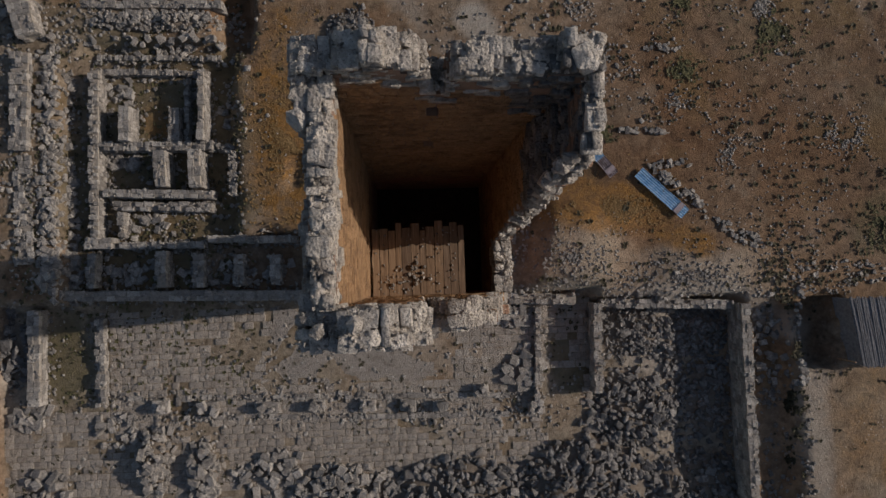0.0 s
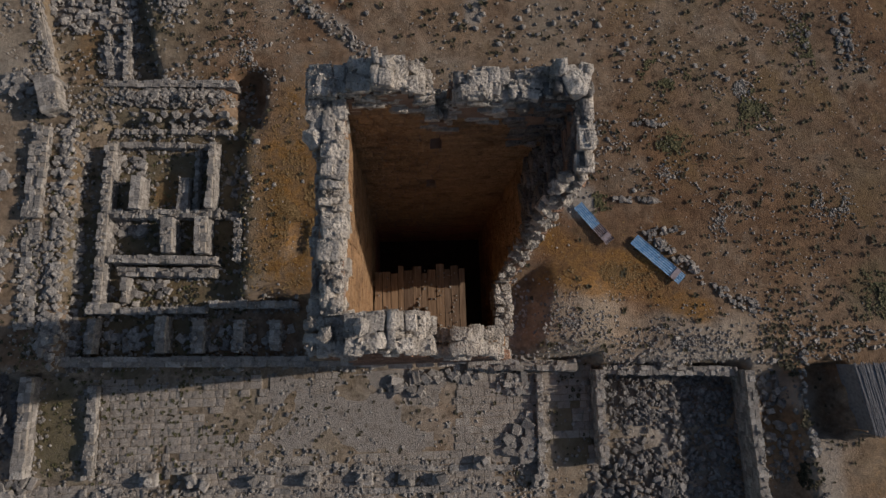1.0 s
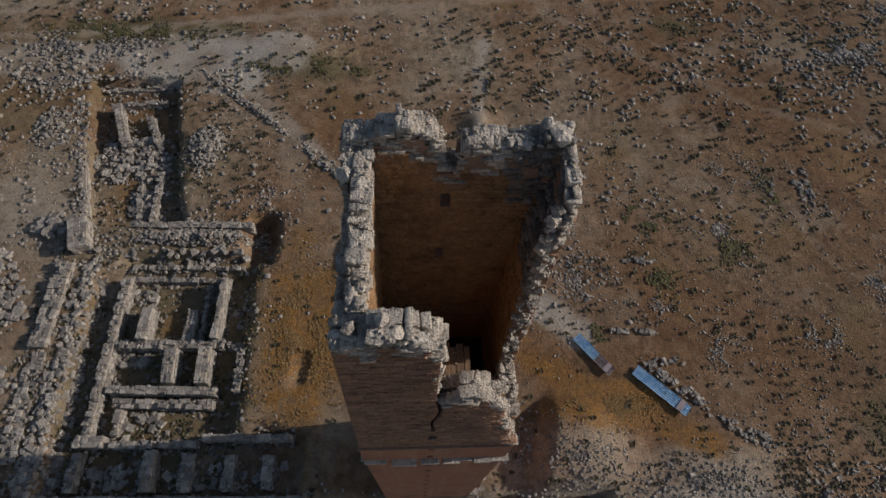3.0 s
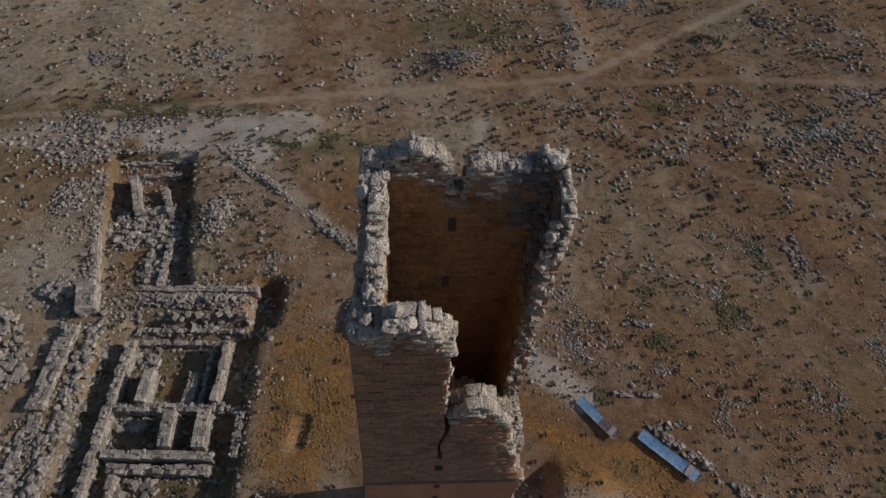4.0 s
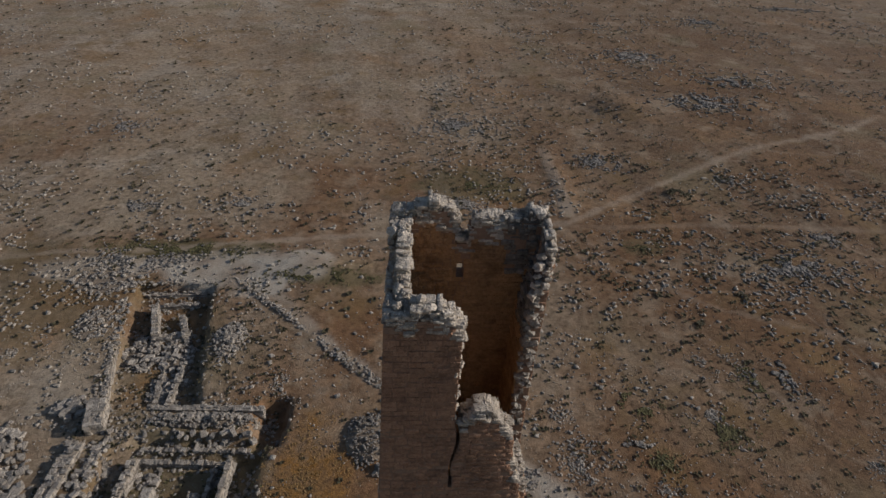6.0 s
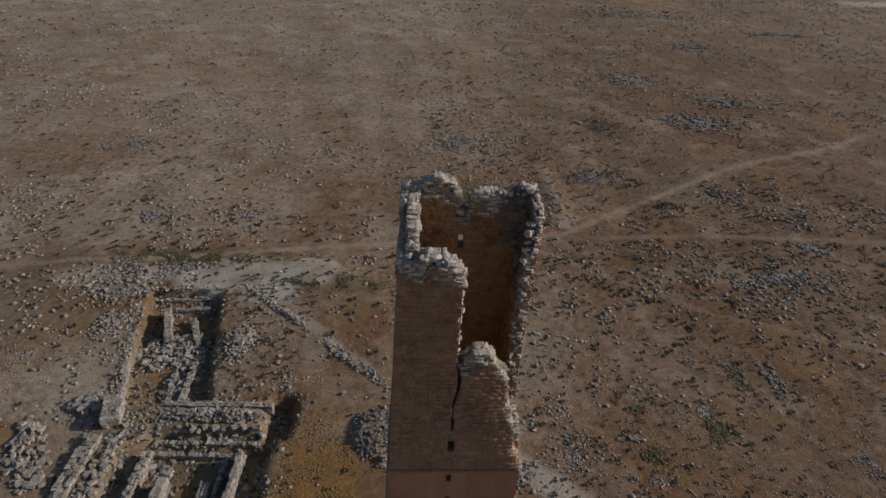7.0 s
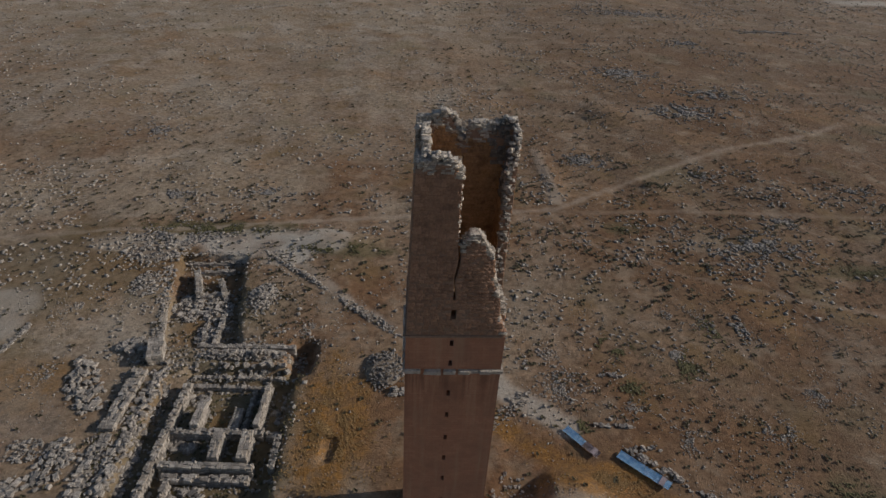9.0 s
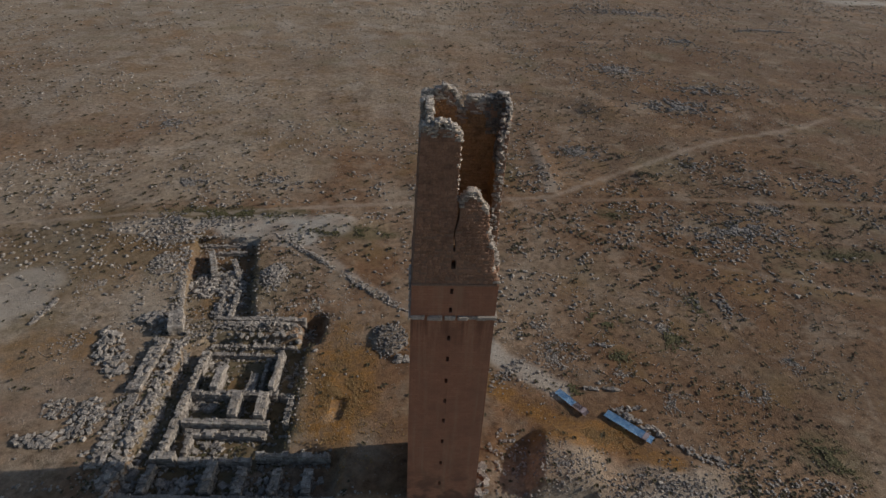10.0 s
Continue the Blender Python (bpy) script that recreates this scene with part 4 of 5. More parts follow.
stone_wall("long straight wall of large dressed blocks beside the court", -31.6, -1.1, -2.9, -1.9, 0.75, 0.95, 0.0, 1.0, 0, 0.02)
stone_wall("long straight wall of large dressed blocks", -48.0, -0.7, -31.7, -1.1, 0.75, 1.0, 0.3, 1.0, 0, 0.02)
stone_wall("broken course of blocks east of the tower", 3.1, -2.3, 11.5, -2.7, 0.8, 0.9, 0.0, 0.7, 0, 0.35)
# great wall and its fallen blocks farther west
stone_wall("thick weathered wall of large tumbled blocks", -29.2, 16.8, -29.3, 9.5, 1.3, 1.8, 0.9, 0.6, 0, 0.2)
stone_wall("thick weathered wall of large tumbled blocks", -29.3, 9.2, -29.0, 1.2, 1.3, 1.5, 0.9, 0.55, 0, 0.4)
rubble("strip of tumbled pale blocks along a ruined wall", -27.1, 13.0, 1.0, 4.2, 0.1, 210, 0.42)
rubble("strip of tumbled pale blocks along a ruined wall", -27.0, 5.0, 1.2, 4.8, 0.1, 270, 0.43)
rubble("spill of pale blocks at the end of a ruined wall", -26.9, 0.4, 1.3, 1.6, 0.12, 100, 0.4)
rubble("scattered white squared blocks on bare ground", -33.8, 14.8, 1.5, 4.0, 0.14, 150, 0.46, 0, 0.56)
rubble("scattered white squared blocks on bare ground", -32.3, 6.4, 1.3, 2.4, 0.14, 110, 0.38)
rubble("scattered white squared blocks on bare ground", -35.6, 4.1, 2.2, 0.8, 0.05, 44, 0.38)
rubble("flat spread of broken pale stone", -35.2, 7.6, 1.5, 1.2, 0.05, 110, 0.24)
# north-west dig
stone_wall("low pale wall along the edge of a dig", -33.2, 35.0, -29.3, 21.5, 0.6, 1.3, 0.7, 0.5, 0, 0.3)
stone_wall("great leaning pale wall stub", -29.0, 20.6, -28.2, 17.8, 1.5, 2.4, 0.9, 0.75, 0, 0.03)
stone_wall("wall with a ledge along the dig", -25.0, 20.4, -14.6, 20.2, 0.6, 1.5, 0.3, 0.9, 0, 0.02)
rubble("face of tumbled rubble below a wall", -19.4, 19.1, 5.2, 0.85, 0.75, 420, 0.27)
rubble("loose stones at the foot of rubble", -19.6, 17.4, 5.2, 0.5, 0.1, 36, 0.4)
stone_wall("short wall inside the dig", -24.0, 26.5, -23.6, 21.0, 0.6, 0.7, -0.5, 0.6)
stone_wall("short wall inside the dig", -25.7, 25.5, -25.0, 21.5, 0.5, 0.5, -0.5, 0.5)
stone_wall("broken wall corner standing in the dig", -29.6, 34.3, -27.9, 29.8, 0.7, 1.3, -0.3, 0.8)
stone_wall("broken cross wall in the dig", -28.4, 29.8, -24.6, 30.6, 0.8, 0.6, -0.5, 0.7)
stone_wall("broken cross wall in the dig", -29.5, 34.8, -25.2, 35.2, 0.6, 0.6, -0.5, 0.6)
stone_wall("slanting broken wall in the dig", -26.3, 33.0, -25.0, 30.0, 0.7, 0.9, -0.5, 0.7)
rubble("tumbled blocks in the dig", -28.6, 28.0, 1.9, 2.6, 0.3, 130, 0.42)
rubble("tumbled blocks in the dig", -25.2, 28.0, 1.6, 2.6, 0.25, 110, 0.4)
rubble("tumbled blocks in the dig", -25.0, 23.0, 1.2, 1.8, 0.2, 80, 0.38)
rubble("heap of pale rubble beside the dig", -20.0, 28.8, 1.7, 2.5, 0.5, 260, 0.32)
rubble("spread of pale rubble beside the dig", -34.6, 31.2, 1.7, 2.8, 0.25, 160, 0.28)
rubble("group of fallen squared blocks", -31.2, 20.4, 1.6, 1.1, 0.3, 34, 0.6)
rubble("stones along the rim of the dig", -31.0, 37.6, 5.5, 0.5, 0.15, 120, 0.26)
rubble("stones along the rim of the dig", -36.5, 38.0, 4.0, 2.4, 0.2, 150, 0.32)
rubble("line of stones on an earth bank", -17.0, 34.3, 6.2, 0.45, 0.25, 170, 0.24, 0, -0.72)
rubble("line of stones on an earth bank", -7.5, 25.8, 5.2, 0.7, 0.2, 160, 0.26, 0, -0.72)
rubble("dark heap of grey stones beside the tower", -5.0, 17.2, 2.2, 2.6, 0.8, 340, 0.26, 1)
rubble("small heap of pale stones", -3.6, 14.2, 0.9, 0.5, 0.2, 20, 0.42)
stone_wall("broken cross wall in the dig", -27.4, 27.0, -23.4, 27.4, 0.6, 0.4, -0.5, 0.5, 0, 0.4)
stone_wall("broken cross wall in the dig", -26.4, 24.0, -22.6, 24.2, 0.6, 0.5, -0.5, 0.5, 0, 0.4)
stone_wall("low wall along the dig's far end", -31.5, 36.8, -25.0, 37.2, 0.6, 0.5, -0.5, 0.6, 0, 0.3)
stone_wall("thin line of blocks along the foot of rubble", -27.6, 17.7, -24.2, 17.5, 0.3, 1.2, 0.9, 0.9, 0, 0.1)
stone_wall("dotted row of squared blocks", -24.2, 16.6, -15.0, 16.4, 0.4, 0.8, 0.4, 0.5, 0, 0.45)
rubble("row of stones along a terrace edge", -44.3, 21.6, 0.3, 2.4, 0.0, 40, 0.3, 0, -0.15)
rubble("squared blocks fallen between rooms", -22.8, 8.9, 1.4, 0.7, 0.1, 34, 0.45)
rubble("squared blocks fallen between rooms", -20.8, 4.0, 1.6, 0.6, 0.0, 18, 0.42)
rubble("squared blocks fallen between rooms", -22.6, 14.0, 1.0, 1.0, 0.0, 22, 0.36)
rubble("squared blocks fallen between rooms", -15.0, 13.0, 0.8, 1.8, 0.0, 18, 0.34)
rubble("dark rubble below the sunken row", -14.0, 0.2, 4.2, 0.9, 0.1, 70, 0.38)
rubble("dark rubble below the sunken row", -21.8, 0.4, 2.2, 0.9, 0.1, 50, 0.36)
# north and east of the tower
rubble("stones spread beside a pale path", 7.6, 12.2, 0.8, 3.0, 0.1, 120, 0.2, 0, -0.75)
rubble("stones spread beside a pale path", 13.0, 15.2, 2.8, 2.6, 0.0, 170, 0.2)
rubble("short row of squared stones", 18.4, 16.3, 1.6, 0.2, 0.0, 14, 0.3, 0, 0.0, 14)
rubble("short row of squared stones", 17.0, 10.0, 1.8, 0.2, 0.0, 16, 0.32, 0, -0.04, 16)
rubble("short row of squared stones", 19.4, 7.4, 1.5, 0.2, 0.0, 12, 0.28, 0, -0.04, 12)
rubble("row of boulders beside metal sheets", 19.4, 5.6, 2.9, 0.45, 0.08, 70, 0.3, 0, -0.72)
rubble("line of stones along a bank", 24.2, 1.9, 3.2, 0.5, 0.05, 60, 0.24, 0, -0.5)
rubble("line of stones along a bank", 32.0, -1.3, 5.0, 0.9, 0.0, 110, 0.22, 0, -0.05)
rubble("grey spoil strewn with stones", 12.0, -0.9, 4.4, 2.2, 0.0, 120, 0.19)
rubble("grey spoil strewn with stones", 19.5, -1.6, 5.6, 1.6, 0.0, 120, 0.19)
rubble("stones at the foot of the tower", 6.2, 2.5, 1.6, 2.4, 0.0, 90, 0.22)
# east of the court: walled yards full of rubble
stone_wall("thin line of blocks edging the court", 8.6, -3.2, 8.2, -10.6, 0.45, 0.6, 0.0, 0.7, 0, 0.25)
stone_wall("block wall along a rubble-filled yard", 12.9, -3.0, 12.8, -9.8, 0.7, 1.4, -0.2, 0.6)
stone_wall("block wall at the head of a rubble-filled yard", 13.2, -3.0, 23.4, -3.5, 0.7, 1.2, -0.2, 0.8, 0, 0.2)
stone_wall("long block wall along a dark trench", 24.1, -3.4, 24.2, -18.5, 0.75, 1.6, -0.2, 0.7, 0, 0.1)
rubble("yard filled with tumbled grey stones", 16.0, -5.2, 2.6, 2.1, 0.5, 340, 0.36, 1)
rubble("dark yard strewn with tumbled grey stones", 21.3, -5.6, 2.5, 2.2, 0.4, 320, 0.36, 1)
rubble("yard filled with tumbled grey stones", 15.5, -11.5, 3.4, 2.8, 0.8, 330, 0.5, 1)
rubble("dark yard strewn with tumbled grey stones", 21.8, -11.0, 2.0, 3.4, 0.2, 90, 0.45, 1)
rubble("spill of grey stones into a dark yard", 19.3, -8.0, 0.9, 4.6, 0.3, 130, 0.4, 1)
rubble("stones fallen into a dark trench", 26.4, -6.5, 1.2, 3.0, 0.1, 40, 0.4)
rubble("pale stones along a trench's bank", 28.6, -6.0, 0.5, 4.0, 0.1, 60, 0.3)
rubble("great heap of tumbled grey blocks", 12.0, -17.0, 5.5, 4.0, 1.2, 520, 0.55, 1, 0.0, 70)
rubble("great heap of tumbled grey blocks", 2.0, -17.5, 5.5, 3.2, 0.9, 420, 0.55, 1, 0.0, 70)
rubble("great heap of tumbled pale blocks", -6.5, -17.3, 4.2, 2.8, 0.8, 300, 0.55, 0, 0.0, 60)
rubble("great heap of tumbled grey blocks", 20.5, -18.0, 3.5, 3.5, 0.7, 240, 0.5, 1)
rubble("loose blocks along the court's edge", 7.0, -8.0, 1.5, 1.8, 0.1, 26, 0.6, 0, 0.0, 26)
rubble("loose blocks along the court's edge", 6.8, -3.9, 1.4, 0.8, 0.1, 30, 0.5, 0, 0.0, 30)
rubble("loose blocks at the tower's foot", -1.2, -3.6, 1.6, 1.0, 0.1, 24, 0.55, 0, 0.0, 24)
rubble("loose blocks at the tower's foot", 2.6, -3.0, 2.2, 0.6, 0.1, 22, 0.45, 0, 0.0, 22)
rubble("loose blocks at the tower's foot", 3.6, 0.0, 0.6, 1.6, 0.1, 20, 0.4, 0, 0.0, 20)
# south-west corner of the court
stone_wall("pale wall with a smooth top edging the court", -28.8, -2.2, -28.8, -9.2, 0.9, 1.0, 0.0, 0.9, 0, 0.03)
stone_wall("narrow row of blocks along the court", -24.3, -3.0, -24.2, -9.5, 0.7, 0.6, 0.0, 0.6, 0, 0.25)
rubble("scattered grey stones in a side room", -30.6, -5.2, 1.2, 2.6, 0.2, 80, 0.5, 1)
rubble("stones beside the court wall", -29.6, -10.2, 1.6, 0.8, 0.1, 30, 0.5)
rubble("stone heap standing on the court's paving", -20.6, -13.6, 1.3, 2.6, 1.2, 170, 0.45)
rubble("stone heap standing on the court's paving", -17.0, -14.6, 1.2, 2.2, 0.9, 130, 0.5)
rubble("stones scattered on the paving", -28.5, -15.6, 1.6, 1.6, 0.2, 30, 0.6)
rubble("stones scattered on the paving", -23.4, -11.4, 1.6, 1.6, 0.1, 24, 0.45)
rubble("stones scattered on the paving", -12.0, -15.0, 2.4, 1.6, 0.2, 70, 0.5)


stone_wall("low curb of worn blocks under a row of pillar stumps", -24.0, -9.0, 8.0, -9.9, 0.4, 0.2, 0.0, 0.9, 0, 0.25)
stone_wall("low curb of worn blocks under a row of pillar stumps", -24.0, -10.5, 8.6, -11.4, 0.4, 0.2, 0.0, 0.9, 0, 0.25)


def column_base(x, y, w, d, h, rng):
    """The stump of a pillar: a worn plinth with broken drums on it."""
    ob = thing("pillar_stump", x, y, ground(x, y), "worn stump of a pale stone pillar on the paving", "pillar stump", "row of pillar stumps")
    under("plinth", shared(BLOCKS, rng.randrange(8), LIME), ob, m=trs(x, y, 0.18, w, d, 0.5, 0, 0, rng.uniform(-0.05, 0.05)))
    for i in range(4):
        k = rng.uniform(0.3, 0.6)
        under("broken_block", shared(ROUGH, rng.randrange(10), LIME), ob, m=trs(x + rng.uniform(-w, w) * 0.35, y + rng.uniform(-d, d) * 0.3, 0.45 + rng.uniform(0, h), k * 1.2, k, k * 0.7, rng.uniform(-0.2, 0.2), 0, rng.uniform(0, 3)))


def build_stumps():
    rng = random.Random(21)
    for x, y, w in ((-20.0, -9.7, 1.3), (-16.5, -9.9, 1.5), (-12.1, -10.1, 1.8), (-8.3, -10.1, 1.0), (-4.6, -10.2, 1.2), (-1.6, -10.3, 1.2), (0.8, -10.4, 1.1), (4.0, -9.4, 1.2), (8.1, -10.8, 1.0)):
        column_base(x, y, w, 0.9, 0.25, rng)


build_stumps()


def metal_sheets(x0, y0, x1, y1, width, label, rusty):
    """Corrugated roofing sheets lying on the ground, their far end bent."""
    ob = thing("metal_sheet", (x0 + x1) / 2, (y0 + y1) / 2, ground((x0 + x1) / 2, (y0 + y1) / 2), label, "metal sheet", "blue metal sheets")
    length, ang = math.hypot(x1 - x0, y1 - y0), math.atan2(y1 - y0, x1 - x0)
    for k, (s, e, mat) in enumerate(((0.0, 0.62, BLUE), (0.58, 1.0, RUST if rusty else BLUE))):
        bm = bmesh.new()
        cols, rows = 21, 10
        grid = [[None] * (cols + 1) for _ in range(rows + 1)]
        for i in range(rows + 1):
            u = s + (e - s) * i / rows
            for j in range(cols + 1):
                v = (j / cols - 0.5) * width
                x, y = x0 + (x1 - x0) * u - math.sin(ang) * v, y0 + (y1 - y0) * u + math.cos(ang) * v
                z = ground(x, y) + 0.22 + 0.05 * k + (0.022 if j % 4 < 2 else 0.0) + 0.06 * noise.noise((u * 4, v * 1.5, x0)) + 0.12 * max(0.0, abs(v) / width - 0.35)
                grid[i][j] = bm.verts.new((x, y, z))
        for i in range(rows):
            for j in range(cols):
                bm.faces.new((grid[i][j], grid[i + 1][j], grid[i + 1][j + 1], grid[i][j + 1]))
        bmesh.ops.solidify(bm, geom=bm.faces[:], thickness=0.02)
        part("panel", bm, mat, ob, "rusty grey torn panel" if mat is RUST else "")
    for q in (0.1, 0.5, 0.9):
        bm = bmesh.new()
        x, y = x0 + (x1 - x0) * q, y0 + (y1 - y0) * q
        vs = box(bm, -0.06, 0.06, -width / 2, width / 2, -0.1, 0.2)
        bmesh.ops.transform(bm, matrix=Matrix.Translation((x, y, ground(x, y))) @ Matrix.Rotation(ang, 4, "Z"), verts=vs)
        part("batten", bm, WOOD, ob, "wooden batten under the sheet")
    bm = bmesh.new()
    q = 0.84
    x, y = x0 + (x1 - x0) * q, y0 + (y1 - y0) * q
    vs = box(bm, -0.12, 0.3, -width / 2, width / 2, 0.3, 0.36)
    bmesh.ops.transform(bm, matrix=Matrix.Translation((x, y, ground(x, y))) @ Matrix.Rotation(ang, 4, "Z"), verts=vs)
    part("cross_strip", bm, RUST, ob, "grey strip across the sheet")


metal_sheets(16.4, 6.8, 19.8, 3.5, 0.95, "long pale blue corrugated metal sheet lying beside boulders", False)
metal_sheets(12.2, 9.6, 14.5, 6.6, 0.8, "narrow blue metal sheet with a torn rusty end on dry grass", True)


def reed_shelter(x0, x1, y0, y1, z):
    rng = random.Random(5)
    g = ground((x0 + x1) / 2, (y0 + y1) / 2)
    ob = thing("shelter", (x0 + x1) / 2, (y0 + y1) / 2, g, "low open shelter with a dark grey reed mat roof", "shelter")
    for x in (x0 + 0.3, x1 - 0.3):
        for y in (y0 + 0.3, y1 - 0.3):
            bm = bmesh.new()
            bmesh.ops.create_cone(bm, cap_ends=True, segments=8, radius1=0.07, radius2=0.06, depth=z - g + 0.3, matrix=Matrix.Translation((x, y, (z + g - 0.3) / 2 - 0.03)))
            part("post", bm, WOOD, ob)
    bm = bmesh.new()
    slant = 0.16
    for v in box(bm, x0, x1, y0, y1, z - 0.06, z):
        v.co.x += slant * (y1 - v.co.y)
    part("mat_base", bm, REED, ob)
    x = x0
    while x < x1:
        w = rng.uniform(0.05, 0.09)
        bm = bmesh.new()
        tw = rng.uniform(-0.3, 0.3)
        for v in box(bm, x, x + w, y0 + rng.uniform(-0.15, 0.1), y1 + rng.uniform(-0.1, 0.15), z + 0.005, z + rng.uniform(0.03, 0.07)):
            v.co.x += tw * (v.co.y - y0) / (y1 - y0) + slant * (y1 - v.co.y)
        part("reed", bm, REED, ob)
        x += w * rng.uniform(1.0, 1.4)
    # dark sheet added under the west edge to deepen the shade there
    bm = bmesh.new()
    for v in box(bm, x0 + 0.1, x0 + 0.25, y0, y1, g - 0.3, z - 0.062):
        v.co.x += slant * (y1 - v.co.y)
    part("shade_sheet", bm, REED, ob, "dark sheet added to deepen the shade under the mat")


reed_shelter(31.2, 38.0, -8.2, -3.2, 2.75)


# ---- plants and loose stones ----
def scatter(name, label, category, shapes, material, count, seed, where, size, flat, grow=0.0):
    """Joined small things over the plain: where() gives places, thinned by its noise."""
    rng = random.Random(seed)
    heap = Heap()
    tries = 0
    while count > 0 and tries < 400000:
        tries += 1
        spot = where(rng)
        if spot is None:
            continue
        x, y, k = spot
        if -2.9 < x < 3.2 and -2.2 < y < 4.0:
            continue
        k *= rng.uniform(*size)
        heap.add(shapes[rng.randrange(len(shapes))], trs(x, y, ground(x, y) + k * flat * 0.2, k * rng.uniform(0.8, 1.25), k * rng.uniform(0.8, 1.25), k * flat, 0, 0, rng.uniform(0, 6.28)))
        count -= 1
    tagged(new(name, heap.mesh(name, material)), label, category, "", "stuff")


def sunk(x, y):
    return any(patch(x, y, a, b, c, d, 0.6, s) > 0.05 for a, b, c, d, _, s, _ in PITS)


def plain(scale, bar, lo, hi, wide, west=1.0):
    """Places over the plain, denser where a noise is high, thinning with distance."""
    def where(rng):
        y = lo + (hi - lo) * rng.random() ** 1.6
        if lo >= 20:
            y -= 0.09 * (hi - lo) * rng.random()
        half = wide + max(0.0, y) * 0.95
        x = rng.uniform(-half, half)
        if x < 0 and rng.random() > west or x < 25 and y < 9 and rng.random() > 0.3:
            return None
        if noise.noise((x * scale, y * scale, bar * 40)) + 0.5 * noise.noise((x * 0.3, y * 0.3, 2.0)) < bar + rng.uniform(-0.12, 0.12) or sunk(x, y):
            return None
        if min(1.0, near_line(x, y, MAIN, 1.4) + near_line(x, y, SIDE, 1.0)) > 0.3:
            return None
        return x, y, 1.0 + max(0.0, y - 60) * 0.004
    return where


def within(cx, cy, rx, ry):
    def where(rng):
        a, q = rng.uniform(0, 6.283), abs(rng.gauss(0, 0.62))
        x, y = cx + rx * q * math.cos(a), cy + ry * q * math.sin(a)
        return None if sunk(x, y) or noise.noise((x * 0.45, y * 0.45, 1.0)) < -0.08 else (x, y, 1.0)
    return where


scatter("scrub", "low dark dead scrub dotted over the plain", "scrub", TUFTS, SCRUB, 2100, 31, plain(0.06, -0.35, -2, 110, 34, 0.4), (0.22, 0.5), 0.6)
scatter("scrub", "low dark dead scrub far across the plain", "scrub", TUFTS, SCRUB, 4600, 32, plain(0.03, -0.35, 50, 330, 40, 0.45), (0.35, 0.8), 0.55)
scatter("field_stones", "pale loose field stones on dry soil", "stones", ROUGH[:7], LIME_J, 7500, 33, plain(0.1, -0.05, -3, 110, 36, 0.38), (0.05, 0.22), 0.65)
scatter("field_stones", "scattered pale field stones on the plain", "stones", ROUGH, LIME_J, 1700, 34, plain(0.05, 0.12, 20, 140, 34, 0.6), (0.15, 0.4), 0.6)
scatter("field_stones", "far fields of pale stones", "stones", ROUGH[:7], LIME_J, 9500, 35, plain(0.045, 0.1, 50, 340, 40, 0.7), (0.2, 0.55), 0.6)
for n, (cx, cy, rx, ry, count) in enumerate(((4.8, 54.3, 4.2, 2.6, 330), (29.5, 71, 6, 4, 320), (47.5, 42, 9, 5.5, 620), (49, 65, 4, 2, 90), (-25, 55, 4, 2.5, 130), (-40, 54, 4, 3, 120), (7, 84, 8, 5, 360), (35, 23.5, 2.5, 2.5, 70), (56, 49, 3, 2, 130), (134, 197, 14, 5, 260), (91, 173, 9, 5, 200), (75, 59, 3, 2.5, 90), (74, 115, 7, 4, 200), (89, 224, 26, 8, 900), (57, 134, 9, 5, 380), (61, 100, 9, 6, 420), (-52, 80, 8, 6, 220), (-35, 42, 8, 3, 260))):
    scatter("stone_field", "patch of tumbled grey field stones", "stones", ROUGH, GREY_J, int(count * 1.6), 60 + n, within(cx, cy, rx, ry), (0.14, 0.42) if cy < 95 else (0.26, 0.7), 0.55)
for n, (cx, cy, rx, ry, count) in enumerate(((-9.5, 9.5, 4.2, 7.5, 1500), (14.5, 4.2, 4.5, 2.0, 600))):
    scatter("dry_weeds", "orange-brown dry weeds on bare soil", "weeds", TUFTS, DRY, count, 80 + n, within(cx, cy, rx * 1.15, ry * 1.15), (0.1, 0.24), 0.55)
for n, (cx, cy, rx, ry, count) in enumerate(((20.4, 14.5, 1.4, 1.1, 120), (27.3, 17.5, 2.2, 1.6, 220), (20.5, 20.6, 1.6, 1.2, 100), (36.0, 1.6, 2.0, 2.4, 240), (33.5, 23.5, 2, 2.5, 130), (-30, 44.5, 12, 1.8, 700), (-12, 39, 6, 1.2, 260), (8, 62, 9, 5, 420), (29.4, 46.2, 3, 1.6, 90), (60, 35.6, 7, 1.6, 260), (13.5, 9.8, 1.0, 0.7, 60))):
    scatter("green_weeds", "low dull green weeds in a loose patch", "weeds", TUFTS, GREEN, int(count * 1.3), 90 + n, within(cx, cy, rx, ry), (0.12, 0.34), 0.6)


def ruin_floor(x0, x1, y0, y1):
    def where(rng):
        x, y = rng.uniform(x0, x1), rng.uniform(y0, y1)
        return None if noise.noise((x * 0.5, y * 0.5, 4.0)) < rng.uniform(-0.6, 0.3) else (x, y, 1.0)
    return where


scatter("debris", "small broken stones strewn through the ruined rooms", "rubble", ROUGH, LIME_J, 1500, 120, ruin_floor(-31, -13, -1, 21), (0.07, 0.3), 0.6)
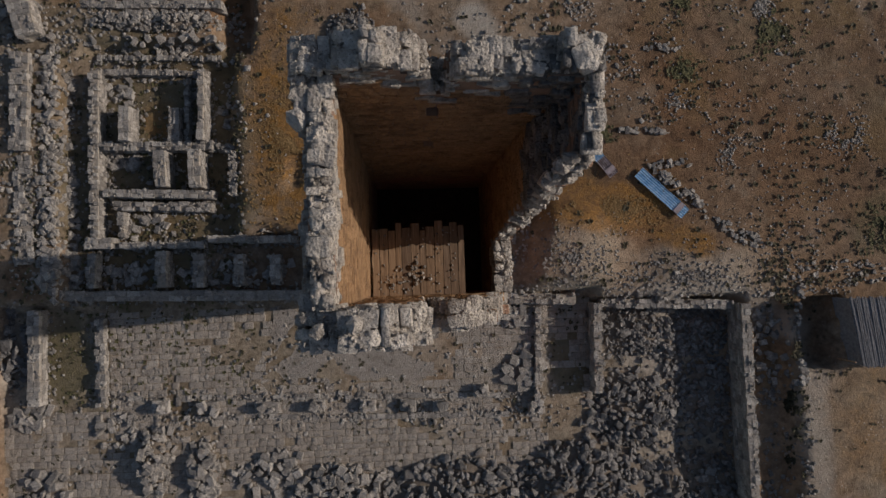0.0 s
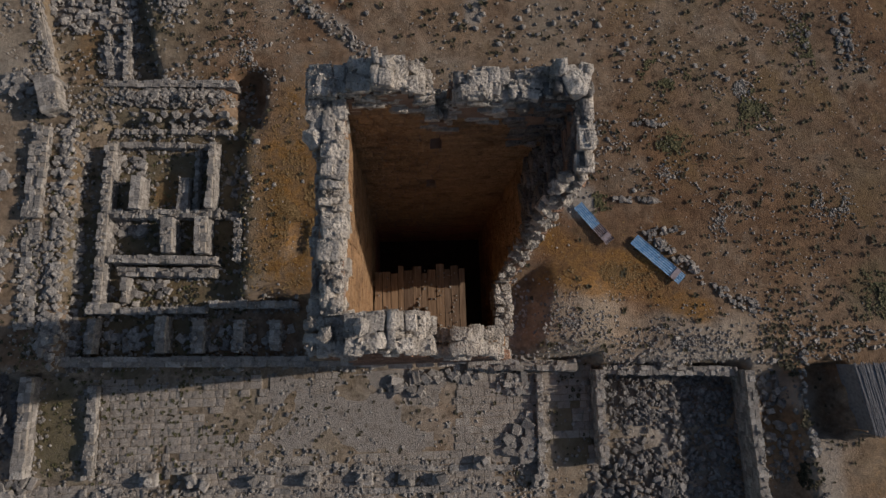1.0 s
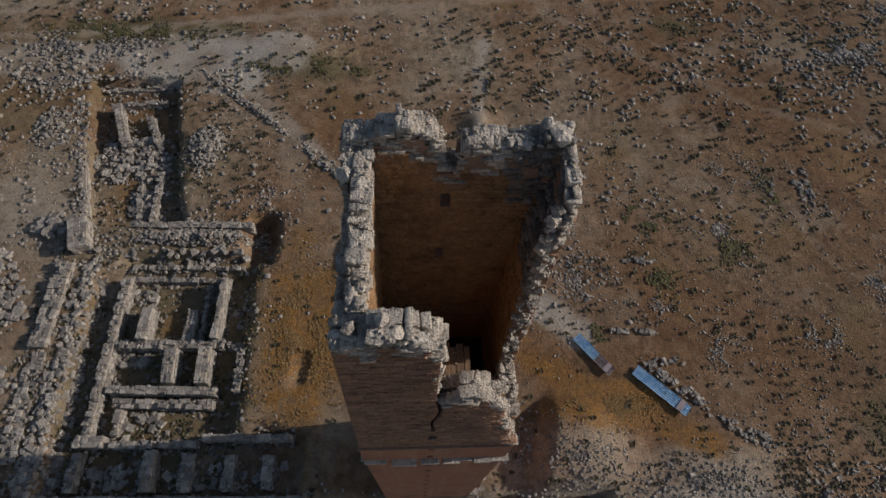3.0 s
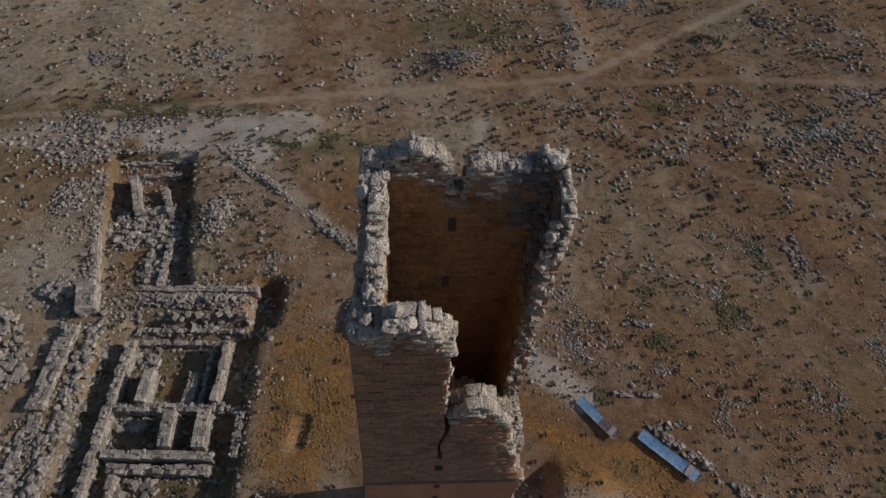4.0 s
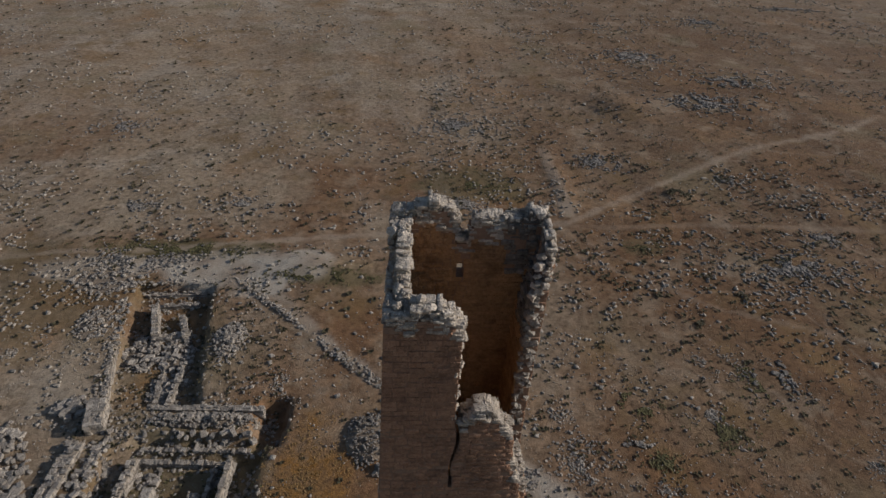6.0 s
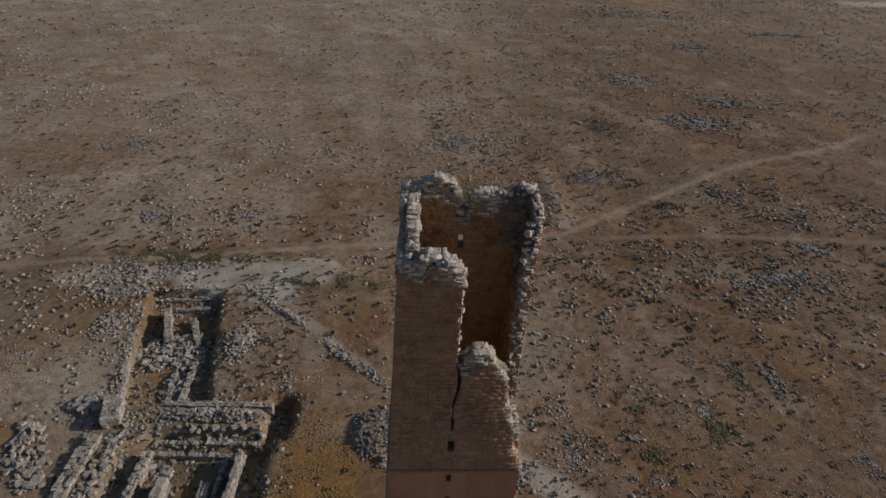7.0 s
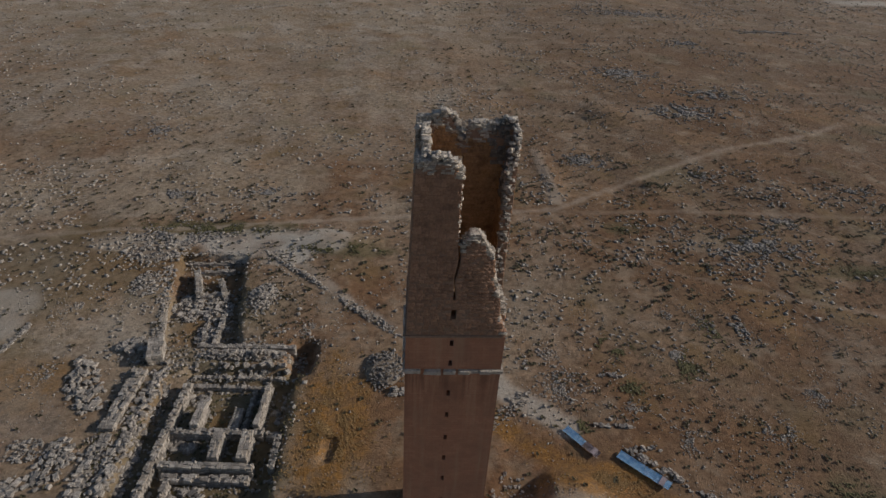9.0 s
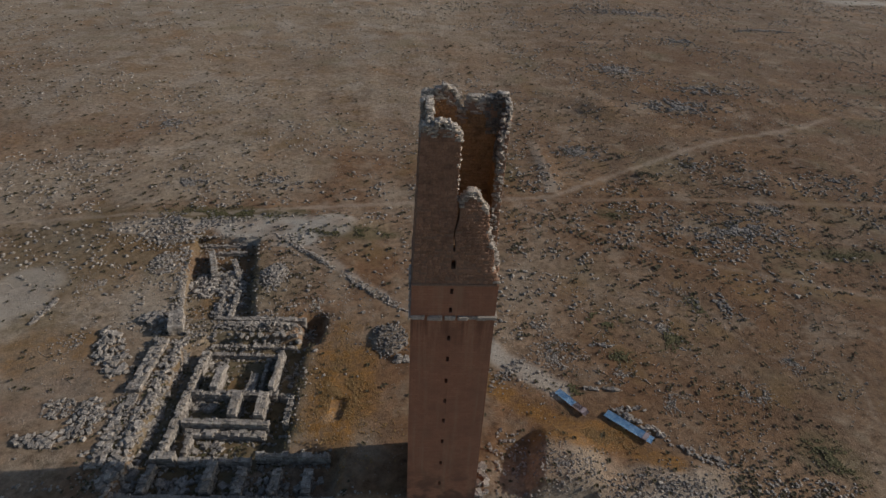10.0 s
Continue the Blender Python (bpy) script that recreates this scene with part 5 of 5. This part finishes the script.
for n, (cx, cy, rx, ry, count) in enumerate(((26.5, 19.5, 2.2, 1.8, 320), (33, 9.5, 2.0, 2.0, 260), (13.5, 14.5, 2.4, 2.0, 260), (30, 26, 2.6, 1.8, 240), (19.5, 12.0, 2.0, 1.2, 160), (40, 14, 3, 2, 240), (24, 8, 2, 1.5, 160), (12.0, 19.5, 2.4, 1.6, 160), (-13, 23, 2.5, 3, 220), (-40, 27, 4, 4, 260), (-38, 16, 4, 3, 200))):
    scatter("gravel", "patch of small pale gravel on the soil", "gravel", ROUGH[:7], LIME_J, count, 140 + n, within(cx, cy, rx, ry), (0.06, 0.2), 0.65)
scatter("debris", "small broken stones strewn about the dig", "rubble", ROUGH, LIME_J, 700, 121, ruin_floor(-35, -18, 18, 39), (0.08, 0.34), 0.6)
scatter("debris", "small broken stones strewn over the court", "rubble", ROUGH, LIME_J, 1500, 122, ruin_floor(-32, 12.5, -20, -2.3), (0.06, 0.26), 0.6)
scatter("debris", "broken stones strewn over the yards", "rubble", ROUGH, GREY_J, 1500, 123, ruin_floor(12.5, 29, -20, -3.4), (0.08, 0.36), 0.6)
for n, (cx, cy, rx, ry, count) in enumerate(((39.3, 60, 2.2, 1.6, 120), (49.2, 65.5, 2.0, 1.4, 70), (27.2, -9, 1.0, 7, 110))):
    scatter("scrub", "clump of dark dead scrub on a bank", "scrub", TUFTS, SCRUB, count, 170 + n, within(cx, cy, rx, ry), (0.25, 0.55), 0.6)
for n, (cx, cy, rx, ry, count) in enumerate(((10.5, 0.4, 5.0, 3.4, 420), (19, -1.2, 9, 2.4, 520))):
    scatter("debris", "grey gravel and broken stones on a spoil bank", "rubble", ROUGH, GREY_J, count, 180 + n, within(cx, cy, rx, ry), (0.05, 0.17), 0.65)
scatter("scrub", "dead scrub among the ruined rooms", "scrub", TUFTS, SCRUB, 900, 124, ruin_floor(-31, -13, -1, 38), (0.18, 0.4), 0.6)
scatter("green_weeds", "dull green weeds between stones", "weeds", TUFTS, GREEN, 900, 125, ruin_floor(-30, -13, -10, 17), (0.12, 0.3), 0.6)
scatter("scrub", "dead scrub growing in the paving's joints", "scrub", TUFTS, SCRUB, 700, 126, ruin_floor(-32, 12, -19, -2.4), (0.12, 0.3), 0.5)
scatter("scrub", "dead scrub on the banks beside the yards", "scrub", TUFTS, SCRUB, 160, 127, ruin_floor(4, 40, -16, 3), (0.15, 0.4), 0.6)


# ---- the court's paving ----
def build_paving():
    rng = random.Random(11)
    floor = thing("pavement", -8.0, -8.0, 0.0, "worn pale stone paving of the ruined court", "pavement", "", "structure")
    rest, singles = Heap(), 0
    y = -2.6
    while y > -20:
        d = rng.uniform(0.38, 0.62)
        x = -33.0 if y < -9.8 else -23.8
        while x < 12.3:
            w = rng.uniform(0.45, 1.05)
            cx, cy = x + w / 2, y - d / 2
            worn = noise.noise((cx * 0.25, cy * 0.3, 6.0)) + 0.5 * noise.noise((cx * 1.3, cy * 1.3, 2.0)) > 0.33
            bare = -12 < cx < 2 and -8.8 < cy < -2 and noise.noise((cx * 0.2, cy * 0.2, 8.0)) > -0.3
            if not worn and not bare and not (8.8 < cx < 12 and cy < -8):
                m = trs(cx, cy, 0.02 + rng.uniform(-0.012, 0.014), w - 0.035, d - 0.035, 0.2, rng.uniform(-0.015, 0.015), rng.uniform(-0.015, 0.015), rng.uniform(-0.02, 0.02))
                if singles < 300 and -13.0 < cx < 8.0 and -11 < cy:
                    under("paving_slab", shared(BRICKS, rng.randrange(6), SLAB), floor, m=m)
                    singles += 1
                else:
                    rest.add(BRICKS[rng.randrange(6)], m)
            x += w
        y -= d
    under("worn_paving", rest.mesh("worn_paving", SLAB_J), floor, "", "stuff")
    # the smooth cement bed near the tower, its edges worn away
    bm = bmesh.new()
    bed = {}
    for i in range(66):
        for j in range(34):
            x, y = -12.5 + 0.22 * i, -9.2 + 0.2 * j
            edge = min(x + 12.2, 1.7 - x, y + 9.0, -2.3 - y)
            if edge + 1.1 * noise.noise((x * 0.5, y * 0.5, 3.0)) + 0.4 * noise.noise((x * 1.7, y * 1.7, 3.0)) > 0.35:
                bed[i, j] = bm.verts.new((x, y, 0.09 + 0.03 * noise.noise((x * 0.5, y * 0.5, 9.0))))
    for i, j in list(bed):
        ring = [bed.get(k) for k in ((i, j), (i + 1, j), (i + 1, j + 1), (i, j + 1))]
        if all(ring):
            bm.faces.new(ring)
    bmesh.ops.delete(bm, geom=[v for v in bm.verts if not v.link_faces], context="VERTS")
    bmesh.ops.solidify(bm, geom=bm.faces[:], thickness=0.06)
    part("cement_bed", bm, SLAB, floor, "smooth worn cement bed")


build_paving()
